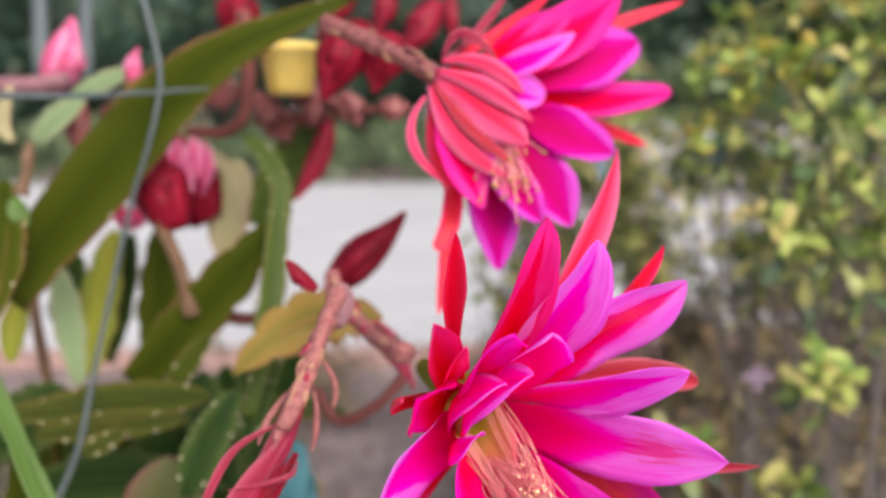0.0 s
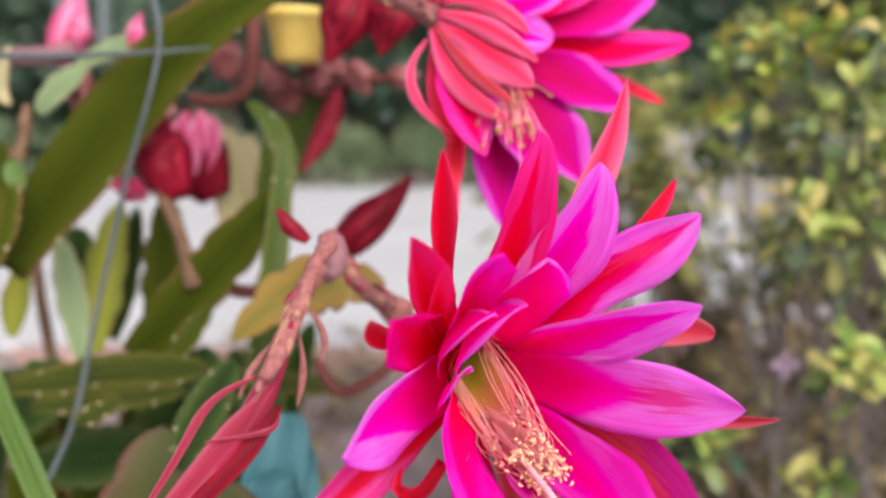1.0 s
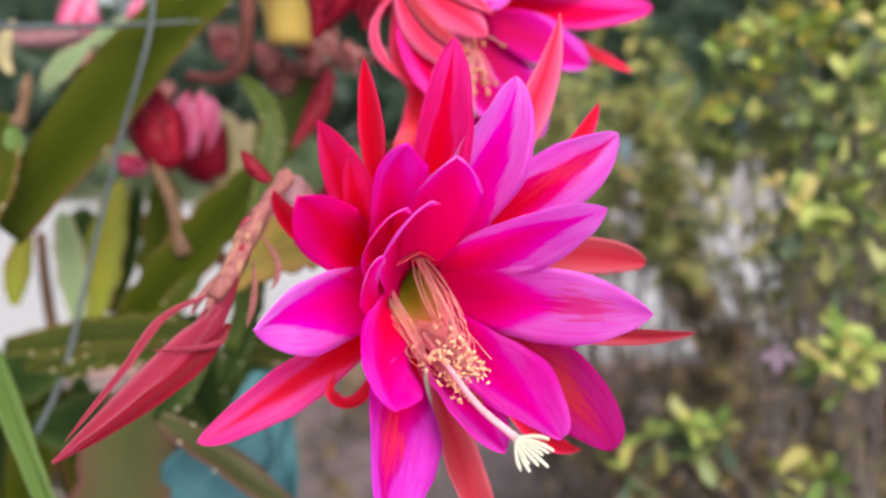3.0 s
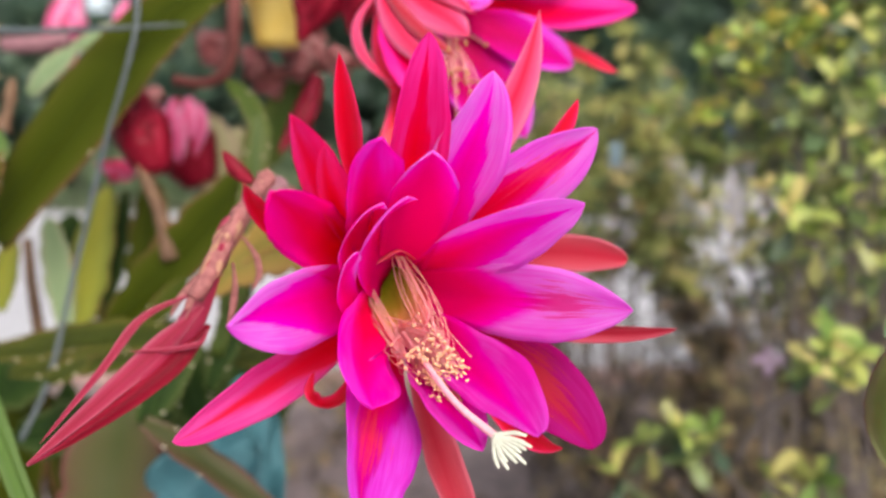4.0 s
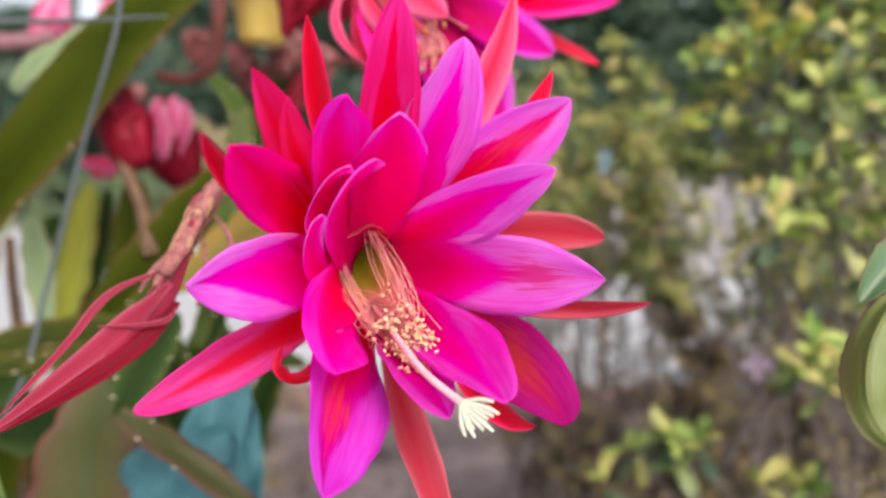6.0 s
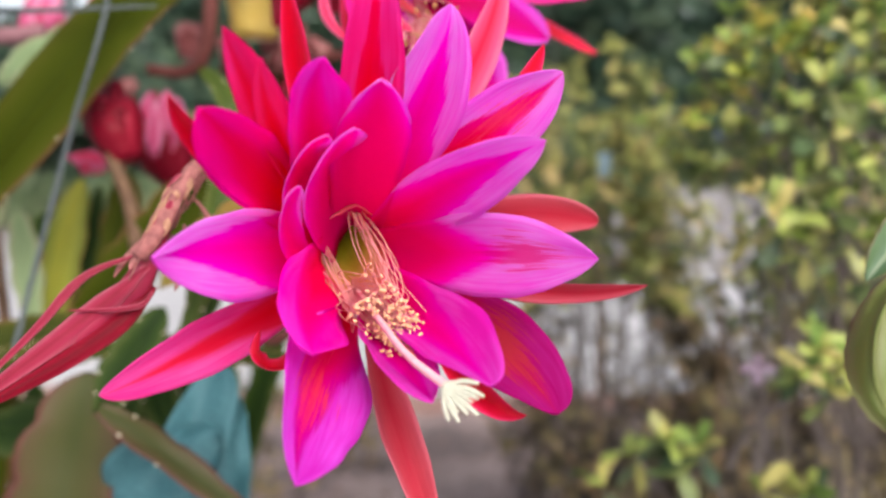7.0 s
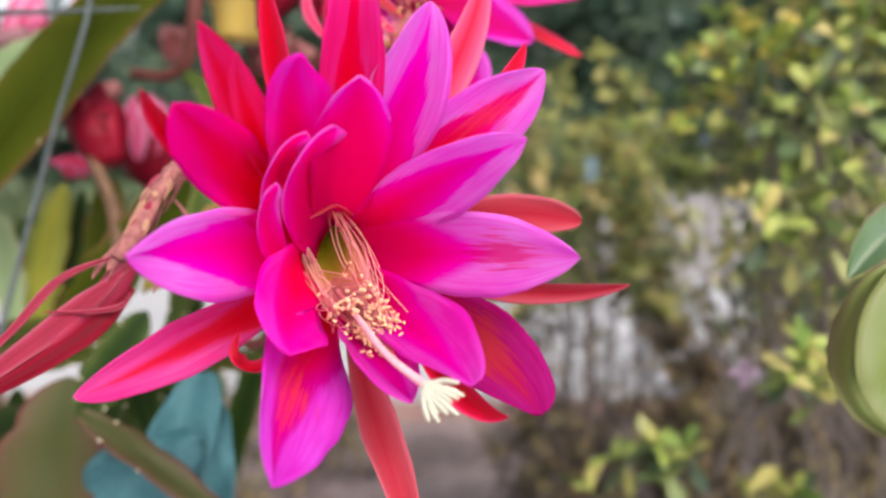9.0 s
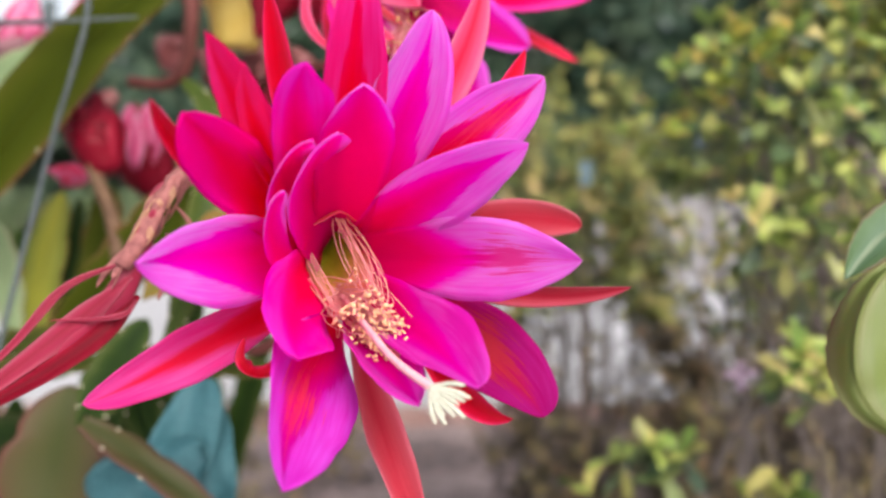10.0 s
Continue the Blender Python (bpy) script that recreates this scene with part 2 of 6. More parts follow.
BUD_PINK = blade_material("dusky_pink_bud", [(0.0, (0.211, 0.00704, 0.0264)), (0.5, (0.29, 0.022, 0.0572)), (1.0, (0.44, 0.0968, 0.141))], along=-0.1, through=0.1, spec=0.2)
CLAD = blade_material("green_stem_blade", [(0.0, (0.0255, 0.0352, 0.00132)), (0.5, (0.037, 0.0484, 0.00176)), (0.92, (0.0528, 0.0581, 0.00528)), (1.0, (0.141, 0.0704, 0.0308))], along=0.0, through=0.04, streak=0.14, vein=9.0, rough=0.6, spec=0.08)
CLAD_MID = blade_material("mid_green_stem_blade", [(0.0, (0.0356, 0.061, 0.0061)), (0.5, (0.0508, 0.0763, 0.0102)), (0.92, (0.0763, 0.0969, 0.0153)), (1.0, (0.122, 0.102, 0.0305))], along=0.0, through=0.06, streak=0.14, vein=9.0, rough=0.5, spec=0.2)
CLAD_LIME = blade_material("lime_stem_blade", [(0.0, (0.0252, 0.0357, 0.00252)), (0.5, (0.0377, 0.0462, 0.00336)), (0.9, (0.0712, 0.0712, 0.00838)), (1.0, (0.113, 0.0671, 0.021))], along=0.0, through=0.06, streak=0.14, vein=9.0, rough=0.5, spec=0.2)
# deep green, taken darker still to hold the shade inside the clump
CLAD_DARK_SHADED = blade_material("dark_shaded_stem_blade", [(0.0, (0.0106, 0.0246, 0.0044)), (0.6, (0.022, 0.044, 0.00704)), (1.0, (0.0616, 0.0792, 0.022))], along=0.0, through=0.04, streak=0.1, vein=9.0, rough=0.6, spec=0.1)
CLAD_PALE = blade_material("pale_stem_blade", [(0.0, (0.176, 0.246, 0.114)), (0.6, (0.22, 0.29, 0.141)), (1.0, (0.282, 0.264, 0.158))], along=0.0, through=0.08, streak=0.1, vein=9.0)
CLAD_YELLOW = blade_material("yellow_stem_blade", [(0.0, (0.334, 0.317, 0.0264)), (0.5, (0.264, 0.282, 0.0352)), (0.85, (0.176, 0.211, 0.0264)), (1.0, (0.352, 0.176, 0.0616))], along=0.0, through=0.08, streak=0.12, vein=9.0)
BUD_PALE = blade_material("pale_pink_bud", [(0.0, (0.484, 0.0352, 0.123)), (0.5, (0.581, 0.106, 0.238)), (1.0, (0.634, 0.264, 0.396))], along=0.2, through=0.1, spec=0.15)
BUD_DEEP = blade_material("wine_sepal", [(0.0, (0.176, 0, 0.0088)), (0.6, (0.238, 0.00352, 0.022)), (1.0, (0.334, 0.0352, 0.0704))], along=0.0, through=0.1, spec=0.2)
CLAD_TAN = blade_material("tan_stem_blade", [(0.0, (0.317, 0.282, 0.141)), (0.6, (0.37, 0.326, 0.176)), (1.0, (0.396, 0.264, 0.176))], along=0.0, through=0.06, streak=0.15, vein=7.0, spec=0.15)
CLAD_OCHRE = blade_material("ochre_stem_blade", [(0.0, (0.152, 0.127, 0.019)), (0.45, (0.216, 0.146, 0.0253)), (0.8, (0.253, 0.152, 0.0317)), (1.0, (0.165, 0.0634, 0.0317))], along=0.0, through=0.08, streak=0.2, vein=9.0)
PAD = blade_material("olive_pad", [(0.0, (0.0414, 0.0508, 0.00823)), (0.4, (0.0572, 0.0559, 0.0127)), (0.85, (0.0763, 0.0496, 0.019)), (1.0, (0.115, 0.0382, 0.0318))], along=0.0, through=0.05, streak=0.15, vein=5.0)
LEAF_BLUE = blade_material("blue_green_leaf", [(0.0, (0.209, 0.269, 0.165)), (0.15, (0.105, 0.18, 0.0977)), (0.85, (0.0898, 0.157, 0.0598)), (1.0, (0.194, 0.15, 0.0898))], along=0.0, through=0.3, streak=0.15, vein=40.0)
LEAF_NEAR = blade_material("pale_green_leaf", [(0.0, (0.253, 0.253, 0.12)), (0.06, (0.211, 0.225, 0.0774)), (0.25, (0.15, 0.195, 0.042)), (0.5, (0.176, 0.218, 0.0493)), (0.85, (0.232, 0.239, 0.0915)), (0.95, (0.197, 0.141, 0.0704)), (1.0, (0.211, 0.0704, 0.0563))], along=0.0, through=0.3, streak=0.3, vein=40.0)
STEM = grainy("pink_brown_stem", (0.123, 0.0308, 0.0352), (0.352, 0.132, 0.123), scale=260.0, bump=0.8, dist=0.001)
MAUVE = grainy("mauve_skin", (0.176, 0.0792, 0.0924), (0.273, 0.132, 0.15), scale=160.0, bump=0.3, dist=0.001)
WITHERED = blade_material("withered_flower", [(0.0, (0.176, 0.044, 0.044)), (0.5, (0.264, 0.088, 0.088)), (1.0, (0.37, 0.176, 0.167))], along=0.0, through=0.08, spec=0.15)
BRACT = grainy("straw_pink_bract", (0.211, 0.088, 0.0528), (0.458, 0.246, 0.158), scale=220.0, bump=0.4, dist=0.001)
STEM_RED = grainy("dark_red_stem", (0.088, 0.0194, 0.0176), (0.176, 0.0528, 0.044), scale=200.0, bump=0.4, dist=0.001)
STEM_BROWN = grainy("brown_stem", (0.088, 0.044, 0.0264), (0.194, 0.114, 0.0616), scale=150.0, bump=0.4, dist=0.001)
FILAMENT = grainy("pink_filament", (0.757, 0.264, 0.299), (0.792, 0.387, 0.37), scale=500.0, bump=0.1, rough=0.5)
ANTHER_DRY = grainy("brown_anther", (0.34, 0.14, 0.05), (0.5, 0.24, 0.1), scale=900.0, bump=0.5, dist=0.0005)
ANTHER = grainy("cream_anther", (0.722, 0.378, 0.194), (0.792, 0.502, 0.317), scale=900.0, bump=0.5, dist=0.0005)
STYLE = grainy("pink_style", (0.739, 0.317, 0.37), (0.774, 0.44, 0.475), scale=500.0, bump=0.1, rough=0.5)
STIGMA = grainy("white_stigma", (0.502, 0.502, 0.389), (0.599, 0.599, 0.51), scale=900.0, bump=0.6, dist=0.0006)
AREOLE = grainy("woolly_areole", (0.484, 0.396, 0.264), (0.66, 0.598, 0.484), scale=900.0, bump=0.6, dist=0.0006)
WIRE = grainy("galvanised_wire", (0.0616, 0.0748, 0.081), (0.123, 0.141, 0.148), scale=300.0, rough=0.6, metal=0.2, bump=0.2, dist=0.0004)
BARK = grainy("grey_bark", (0.088, 0.0704, 0.0634), (0.194, 0.163, 0.15), scale=120.0, bump=0.6, dist=0.003)
SOIL = grainy("soil", (0.0898, 0.0673, 0.0636), (0.412, 0.306, 0.292), scale=22.0, bump=0.8, dist=0.02, big=2.2, third=(0.224, 0.168, 0.161))
PAVING = grainy("pale_concrete", (0.414, 0.397, 0.414), (0.546, 0.53, 0.546), scale=60.0, bump=0.2, dist=0.003, big=0.7)
CLAD_BRIGHT = blade_material("fresh_green_blade", [(0.0, (0.0792, 0.15, 0.0176)), (0.6, (0.0616, 0.114, 0.0158)), (1.0, (0.0968, 0.158, 0.0352))], along=0.0, through=0.2, streak=0.12, vein=12.0)
TEAL = grainy("teal_cloth", (0.0387, 0.12, 0.141), (0.0704, 0.19, 0.218), scale=300.0, bump=0.3, dist=0.001, rough=0.6)
YELLOW = grainy("yellow_plastic", (0.646, 0.432, 0.0788), (0.693, 0.52, 0.158), scale=60.0, bump=0.1, rough=0.4)
WHITEBLOCK = grainy("white_masonry", (0.19, 0.179, 0.186), (0.285, 0.269, 0.277), scale=90.0, bump=0.4, dist=0.003)
BARK_FAR = grainy("dark_bark", (0.044, 0.0352, 0.0264), (0.114, 0.088, 0.0704), scale=14.0, bump=0.8, dist=0.02)


def foliage_material(name, stops, through=0.25, per_island=False, gloss=0.45):
    m, n, l, b = mat(name, gloss, 0.45)
    if per_island:
        rnd = n.new("ShaderNodeNewGeometry").outputs["Random Per Island"]
    else:
        rnd = n.new("ShaderNodeObjectInfo").outputs["Random"]
    geo = n.new("ShaderNodeNewGeometry")
    tex = node(n, "ShaderNodeTexNoise", Scale=70.0, Detail=3.0)
    l.new(geo.outputs["Position"], tex.inputs["Vector"])
    f = math_node(n, l, 'ADD', math_node(n, l, 'MULTIPLY', rnd, 0.8), math_node(n, l, 'MULTIPLY', tex.outputs[0], 0.2))
    r = ramp(n, stops)
    l.new(f, r.inputs[0])
    l.new(r.outputs[0], b.inputs["Base Color"])
    bp = node(n, "ShaderNodeBump", Strength=0.3, Distance=0.001)
    l.new(tex.outputs[0], bp.inputs["Height"])
    l.new(bp.outputs[0], b.inputs["Normal"])
    translucent(n, l, b, r.outputs[0], through)
    return m


YOUNG_STOPS = [(0.1, (0.162, 0.264, 0.0528)), (0.4, (0.304, 0.401, 0.0845)), (0.7, (0.475, 0.506, 0.137)), (0.92, (0.571, 0.444, 0.18))]
OLD_STOPS = [(0.1, (0.0387, 0.0726, 0.0387)), (0.4, (0.0968, 0.145, 0.0581)), (0.7, (0.194, 0.242, 0.0775)), (0.95, (0.349, 0.31, 0.0968))]
BACK_STOPS = [(0.1, (0.0648, 0.0972, 0.0378)), (0.4, (0.205, 0.238, 0.0648)), (0.7, (0.454, 0.454, 0.13)), (0.95, (0.648, 0.454, 0.216))]
SHRUB = foliage_material("young_shrub_leaf", YOUNG_STOPS, through=0.35)
SHRUB_OLD = foliage_material("old_shrub_leaf", OLD_STOPS, through=0.2, gloss=0.3)
# brighter leaf colours that carry the sunlight on the crown's crest and left flank
SHRUB_LIT = foliage_material("lit_shrub_foliage", [(0.1, (0.162, 0.276, 0.048)), (0.45, (0.41, 0.492, 0.084)), (0.72, (0.626, 0.552, 0.12)), (0.94, (0.713, 0.456, 0.144))], through=0.4, per_island=True)
SHRUB_MANY = foliage_material("young_shrub_foliage", YOUNG_STOPS, through=0.35, per_island=True)
SHRUB_DARK = foliage_material("old_shrub_foliage", OLD_STOPS, through=0.2, per_island=True, gloss=0.3)
SHRUB_BACK = foliage_material("far_shrub_foliage", BACK_STOPS, through=0.3, per_island=True)
TREE = foliage_material("tree_foliage", [(0.1, (0.0176, 0.044, 0.0299)), (0.5, (0.044, 0.088, 0.0572)), (0.9, (0.106, 0.15, 0.088))], per_island=True)
HEDGE = foliage_material("hedge_foliage", [(0.1, (0.0528, 0.088, 0.044)), (0.5, (0.123, 0.176, 0.088)), (0.9, (0.246, 0.29, 0.15))], per_island=True)


# ---- builders ----
def finish(name, bm, material, smooth=True):
    me = bpy.data.meshes.new(name)
    if smooth:
        for f in bm.faces:
            f.smooth = True
    bm.to_mesh(me)
    bm.free()
    me.materials.append(material)
    return me


def part(name, bm, material, parent, label=""):
    """Links a bmesh, or a mesh that is already made, as one object under its thing."""
    me = finish(name, bm, material) if isinstance(bm, bmesh.types.BMesh) else bm
    ob = new(name, me)
    ob.parent = parent
    ob.matrix_parent_inverse = parent.matrix_basis.inverted() if parent.parent is None else Matrix()
    if label:
        ob["label"] = label
    return ob


def thing(name, at, label, category, group=""):
    ob = new(name)
    ob.empty_display_size = 0.02
    ob.location = at
    return tagged(ob, label, category, group)


def bezier(a, m, b, u):
    """A curve from a to b that passes m half-way, or through all of m if it is a list of places."""
    if isinstance(m, list):
        line = [a, *m, b]
        return spline(line, u), (spline(line, min(1, u + 0.01)) - spline(line, max(0, u - 0.01))).normalized()
    a, m, b = Vector(a), Vector(m), Vector(b)
    c = 2 * m - 0.5 * (a + b)
    return (1 - u) ** 2 * a + 2 * u * (1 - u) * c + u * u * b, (2 * (1 - u) * (c - a) + 2 * u * (b - c)).normalized()


def outline(u, foot, point, belly, taper=4.0):
    s = min(1.0, u / belly)
    rise = foot + (1 - foot) * s * s * (3 - 2 * s)
    fall = max(0.0, 1 - u ** taper) ** point
    return rise * fall


def blade(base, mid, tip, width, face, roll=0.0, twist=0.0, cup=0.25, fold=0.0, ripple=0.12, foot=0.35, point=0.75, belly=0.62, thick=0.0006, scallop=0, notch=0.12, saw=0, nu=24, nv=10, seed=1, rough=0.045, hook=0.0, taper=4.0, lop=0.0, pleat=0.0, half=(1.0, 1.0)):
    """A petal, sepal or leaf blade with two sides and a margin; u runs along it, v across. face: the way its upper side looks."""
    bm = bmesh.new()
    lay = bm.loops.layers.uv.new("UVMap")
    peak = max(outline(k / 60, foot, point, belly, taper) for k in range(61))
    rows = []
    for i in range(nu + 1):
        u = 1 - (1 - i / nu) ** 1.5
        c, t = bezier(base, mid, tip, u)
        side = t.cross(Vector(face)).normalized()
        n = side.cross(t).normalized()
        turn = Matrix.Rotation(radians(roll + twist * u), 3, t)
        side, n = turn @ side, turn @ n
        hw = max(0.5 * width * outline(u, foot, point, belly, taper) / peak, 0.00012)
        if scallop:
            k = (u * scallop) % 1.0
            hw *= 1 - notch * (1 - math.sin(math.pi * k)) ** 1.6
        if saw:
            k = (u * saw) % 1.0
            hw *= 1 - 0.07 * k
        c = c + n * hook * u ** 6 * width
        row = []
        for side_sign in (1, -1):
            for j in range(nv + 1):
                v = -1 + 2 * j / nv
                lean = (1 - abs(lop) * u ** 3 if v * lop > 0 else 1.0) * half[v > 0]
                p = c + side * (v * hw * lean * (1 + 0.07 * abs(v) * noise.noise(Vector((u * 8.0, 3.0 if v > 0 else -3.0, seed * 3.1)))))
                h = cup * hw * v * v + fold * hw * abs(v)
                h += ripple * hw * abs(v) ** 3 * math.sin(9 * u + seed * 1.7 + (2.1 if v > 0 else 0.0))
                h += pleat * hw * (1 - abs(v)) * math.cos(v * 11.0) * min(1.0, 3 * u)
                h += rough * width * noise.noise(Vector((u * 3.2, v * 1.6, seed * 7.3)))
                if side_sign < 0:
                    h -= thick * (1 - 0.6 * v * v)
                row.append((bm.verts.new(p + n * h), u, 0.5 + 0.5 * v))
        rows.append(row)
    m = nv + 1

    def quad(*q):
        f = bm.faces.new([x[0] for x in q])
        for loop, x in zip(f.loops, q):
            loop[lay].uv = (x[1], x[2])

    for a, b in zip(rows, rows[1:]):
        for j in range(nv):
            quad(a[j], a[j + 1], b[j + 1], b[j])
            quad(a[m + j + 1], a[m + j], b[m + j], b[m + j + 1])
        quad(a[nv], a[m + nv], b[m + nv], b[nv])
        quad(a[m], a[0], b[0], b[m])
    for row, back in ((rows[0], True), (rows[-1], False)):
        for j in range(nv):
            q = [row[j], row[j + 1], row[m + j + 1], row[m + j]]
            quad(*(q[::-1] if back else q))
    return bm


def spline(points, u):
    """A smooth line through the points."""
    n = len(points) - 1
    k = min(int(u * n), n - 1)
    f = u * n - k
    p = [Vector(points[max(0, min(n, k + d))]) for d in (-1, 0, 1, 2)]
    return 0.5 * ((2 * p[1]) + (p[2] - p[0]) * f + (2 * p[0] - 5 * p[1] + 4 * p[2] - p[3]) * f * f + (3 * p[1] - p[0] - 3 * p[2] + p[3]) * f ** 3)


def tube(points, radii, sides=10, steps=24, lump=0.0, seed=0, flat=1.0, ribs=0, rib=0.0):
    """A round stem swept through the points; radii are spread evenly along it."""
    bm = bmesh.new()
    lay = bm.loops.layers.uv.new("UVMap")
    rings, ref = [], None
    for i in range(steps + 1):
        u = i / steps
        c = spline(points, u)
        t = (spline(points, min(1, u + 0.01)) - spline(points, max(0, u - 0.01))).normalized()
        if ref is None:
            ref = t.orthogonal().normalized()
        ref = (ref - t * ref.dot(t)).normalized()
        other = t.cross(ref)
        x = u * (len(radii) - 1)
        k = min(int(x), len(radii) - 2)
        r = radii[k] + (radii[k + 1] - radii[k]) * (x - k)
        ring = []
        for j in range(sides):
            a = 2 * math.pi * j / sides
            rr = r * (1 + lump * noise.noise(Vector((u * 9, math.cos(a) * 1.2, math.sin(a) * 1.2 + seed))) + rib * math.cos(ribs * a))
            ring.append((bm.verts.new(c + ref * math.cos(a) * rr + other * math.sin(a) * rr * flat), u, j / sides))
        rings.append(ring)
    for a, b in zip(rings, rings[1:]):
        for j in range(sides):
            k = (j + 1) % sides
            q = (a[j], a[k], b[k], b[j])
            f = bm.faces.new([x[0] for x in q])
            for loop, x in zip(f.loops, q):
                loop[lay].uv = (x[1], x[2])
    bm.faces.new([x[0] for x in rings[0]][::-1])
    bm.faces.new([x[0] for x in rings[-1]])
    return bm


def pebble(r, seed=0, squash=(1, 1, 1), detail=1, lump=0.25):
    bm = bmesh.new()
    bmesh.ops.create_icosphere(bm, subdivisions=detail, radius=r)
    for v in bm.verts:
        v.co = Vector([a * b for a, b in zip(v.co * (1 + lump * noise.noise(v.co / r * 1.3 + Vector((seed * 3.1, 0, 0)))), squash)])
    return bm


AREOLE_MESH = finish("areole", pebble(0.0016, 3, (1, 1, 0.8)), AREOLE)


def cladode(name, base, mid, tip, width, face, material, label, scallop=7, thick=0.004, areoles=True, group="flat stems of the cactus", stalk=False, ribbed=True, **more):
    """A flat, notched cactus stem with a raised midrib and woolly areoles in its notches."""
    ob = thing(name, base, label, "cactus", group)
    args = dict(scallop=scallop, thick=thick, foot=0.45, point=0.6, belly=0.4, cup=0.12, ripple=0.05, nu=44, notch=0.16)
    args.update(more)
    part("blade", blade(base, mid, tip, width, face, **args), material, ob)
    rib = [bezier(base, mid, tip, k / 8)[0] - Vector(face).normalized() * thick * 0.5 for k in range(9)]
    if ribbed:
        part("midrib", tube(rib, (thick * 0.9, thick * 0.8, thick * 0.3), sides=8, steps=20), material, ob)
    if stalk:
        b = Vector(base)
        part("stalk", tube([b, b + Vector((0.0, 0.03, -0.12)), Vector((b.x * 0.8, b.y + 0.08, b.z * 0.45)), Vector((b.x * 0.8, b.y + 0.1, -0.03))], (thick, 0.006, 0.008, 0.012), sides=8), STEM_BROWN, ob)
    if areoles:
        roll, twist = more.get("roll", 0.0), more.get("twist", 0.0)
        for k in range(1, scallop):
            for sign in (-1, 1):
                u = k / scallop
                c, t = bezier(base, mid, tip, u)
                side = Matrix.Rotation(radians(roll + twist * u), 3, t) @ t.cross(Vector(face)).normalized()
                shape = (args["foot"], args["point"], args["belly"], args.get("taper", 4.0))
                hw = 0.5 * width * outline(u, *shape) * (1 - args["notch"]) / max(outline(q / 60, *shape) for q in range(61))
                a = part("areole", AREOLE_MESH, None, ob)
                a.matrix_basis = Matrix.Translation(c + side * sign * hw)
    return ob


# ---- ground, paving and distance ----
def sheet(name, x0, x1, y0, y1, z, nx, ny, amp, freq, material, seed=0):
    bm = bmesh.new()
    grid = [[bm.verts.new((x0 + (x1 - x0) * i / nx, y0 + (y1 - y0) * j / ny, z + amp * noise.fractal(Vector((x0 + (x1 - x0) * i / nx, y0 + (y1 - y0) * j / ny, seed)) * freq, 1.0, 2.0, 4))) for i in range(nx + 1)] for j in range(ny + 1)]
    for a, b in zip(grid, grid[1:]):
        for i in range(nx):
            bm.faces.new((a[i], a[i + 1], b[i + 1], b[i]))
    return new(name, finish(name, bm, material))


tagged(sheet("ground", -300, 300, -300, 300, -0.02, 60, 60, 0.0, 1.0, SOIL), "dark brown garden soil", "ground", kind="structure")
# added out of view: pale ground that throws light up onto the petals
tagged(sheet("bounce_path", -8, 8, -9, 0.15, 0.03, 40, 24, 0.004, 3.0, PAVING, 5), "unseen pale concrete sheet added in front of the bed to bounce light", "path", kind="structure")
tagged(sheet("soil_bed", -3.5, 4.5, 0.1, 4.6, 0.0, 90, 70, 0.035, 2.0, SOIL, 2), "lumpy brown soil of the planting bed", "soil", kind="structure")
bm = bmesh.new()
edge = [(-24, 4.5), (-0.3, 4.55), (0.45, 4.7), (24, 5.3), (24, 20), (-24, 20)]
top = [bm.verts.new((x, y, 0.055)) for x, y in edge]
low = [bm.verts.new((x, y, -0.05)) for x, y in edge]
bm.faces.new(top)
for k in range(6):
    bm.faces.new((low[k], low[(k + 1) % 6], top[(k + 1) % 6], top[k]))
bmesh.ops.bevel(bm, geom=[x for x in bm.edges if x.verts[0].co.z > 0 and x.verts[1].co.z > 0], offset=0.012, segments=2, affect='EDGES')
paving = tagged(new("pavement", finish("pavement", bm, PAVING, False)), "pale grey concrete paving in open light", "pavement", kind="structure")
BRICK = grainy("pink_brick", (0.264, 0.15, 0.132), (0.405, 0.264, 0.238), scale=80.0, bump=0.5, dist=0.003)
bm = bmesh.new()
bmesh.ops.create_cube(bm, size=1.0, matrix=Matrix.Diagonal((0.2, 0.1, 0.075, 1)))
bmesh.ops.bevel(bm, geom=bm.edges[:], offset=0.006, segments=1, affect='EDGES')
BRICK_MESH = finish("brick", bm, BRICK, False)
rng = random.Random(4)
for (x0, y0), (x1, y1) in (((-2.4, 4.44), (-0.4, 4.48)), ((-0.28, 4.5), (0.4, 4.63)), ((0.6, 4.64), (3.6, 4.71))):
    n = int(math.hypot(x1 - x0, y1 - y0) / 0.212)
    for k in range(n + 1):
        for row in (0, 1):
            u = k / n
            d = Vector((x1 - x0, y1 - y0, 0)).normalized()
            c = Vector((x0, y0, 0.03)).lerp(Vector((x1, y1, 0.03)), u) + Vector((d.y, -d.x, 0)) * 0.112 * row + d * 0.1 * row
            b = part("brick", BRICK_MESH, None, paving)
            b.matrix_basis = Matrix.Translation(c + Vector((0, 0, rng.uniform(-0.006, 0.006)))) @ Euler((0, 0, math.atan2(d.y, d.x) + rng.uniform(-0.03, 0.03))).to_matrix().to_4x4()


# ---- the open flower ----
AXIS = Vector((0.42, -0.9, -0.06)).normalized()


def petal(parent, name, material, base, mid, tip, width, seed, label="", face=AXIS, **more):
    return part(name, blade(base, mid, tip, width, face, seed=seed, **more), material, parent, label)


flower = thing("cactus_flower", (0.0023, 0.3982, 1.1222), "open magenta cactus flower with crimson-striped lilac-edged petals", "flower", "flowers of the cactus")
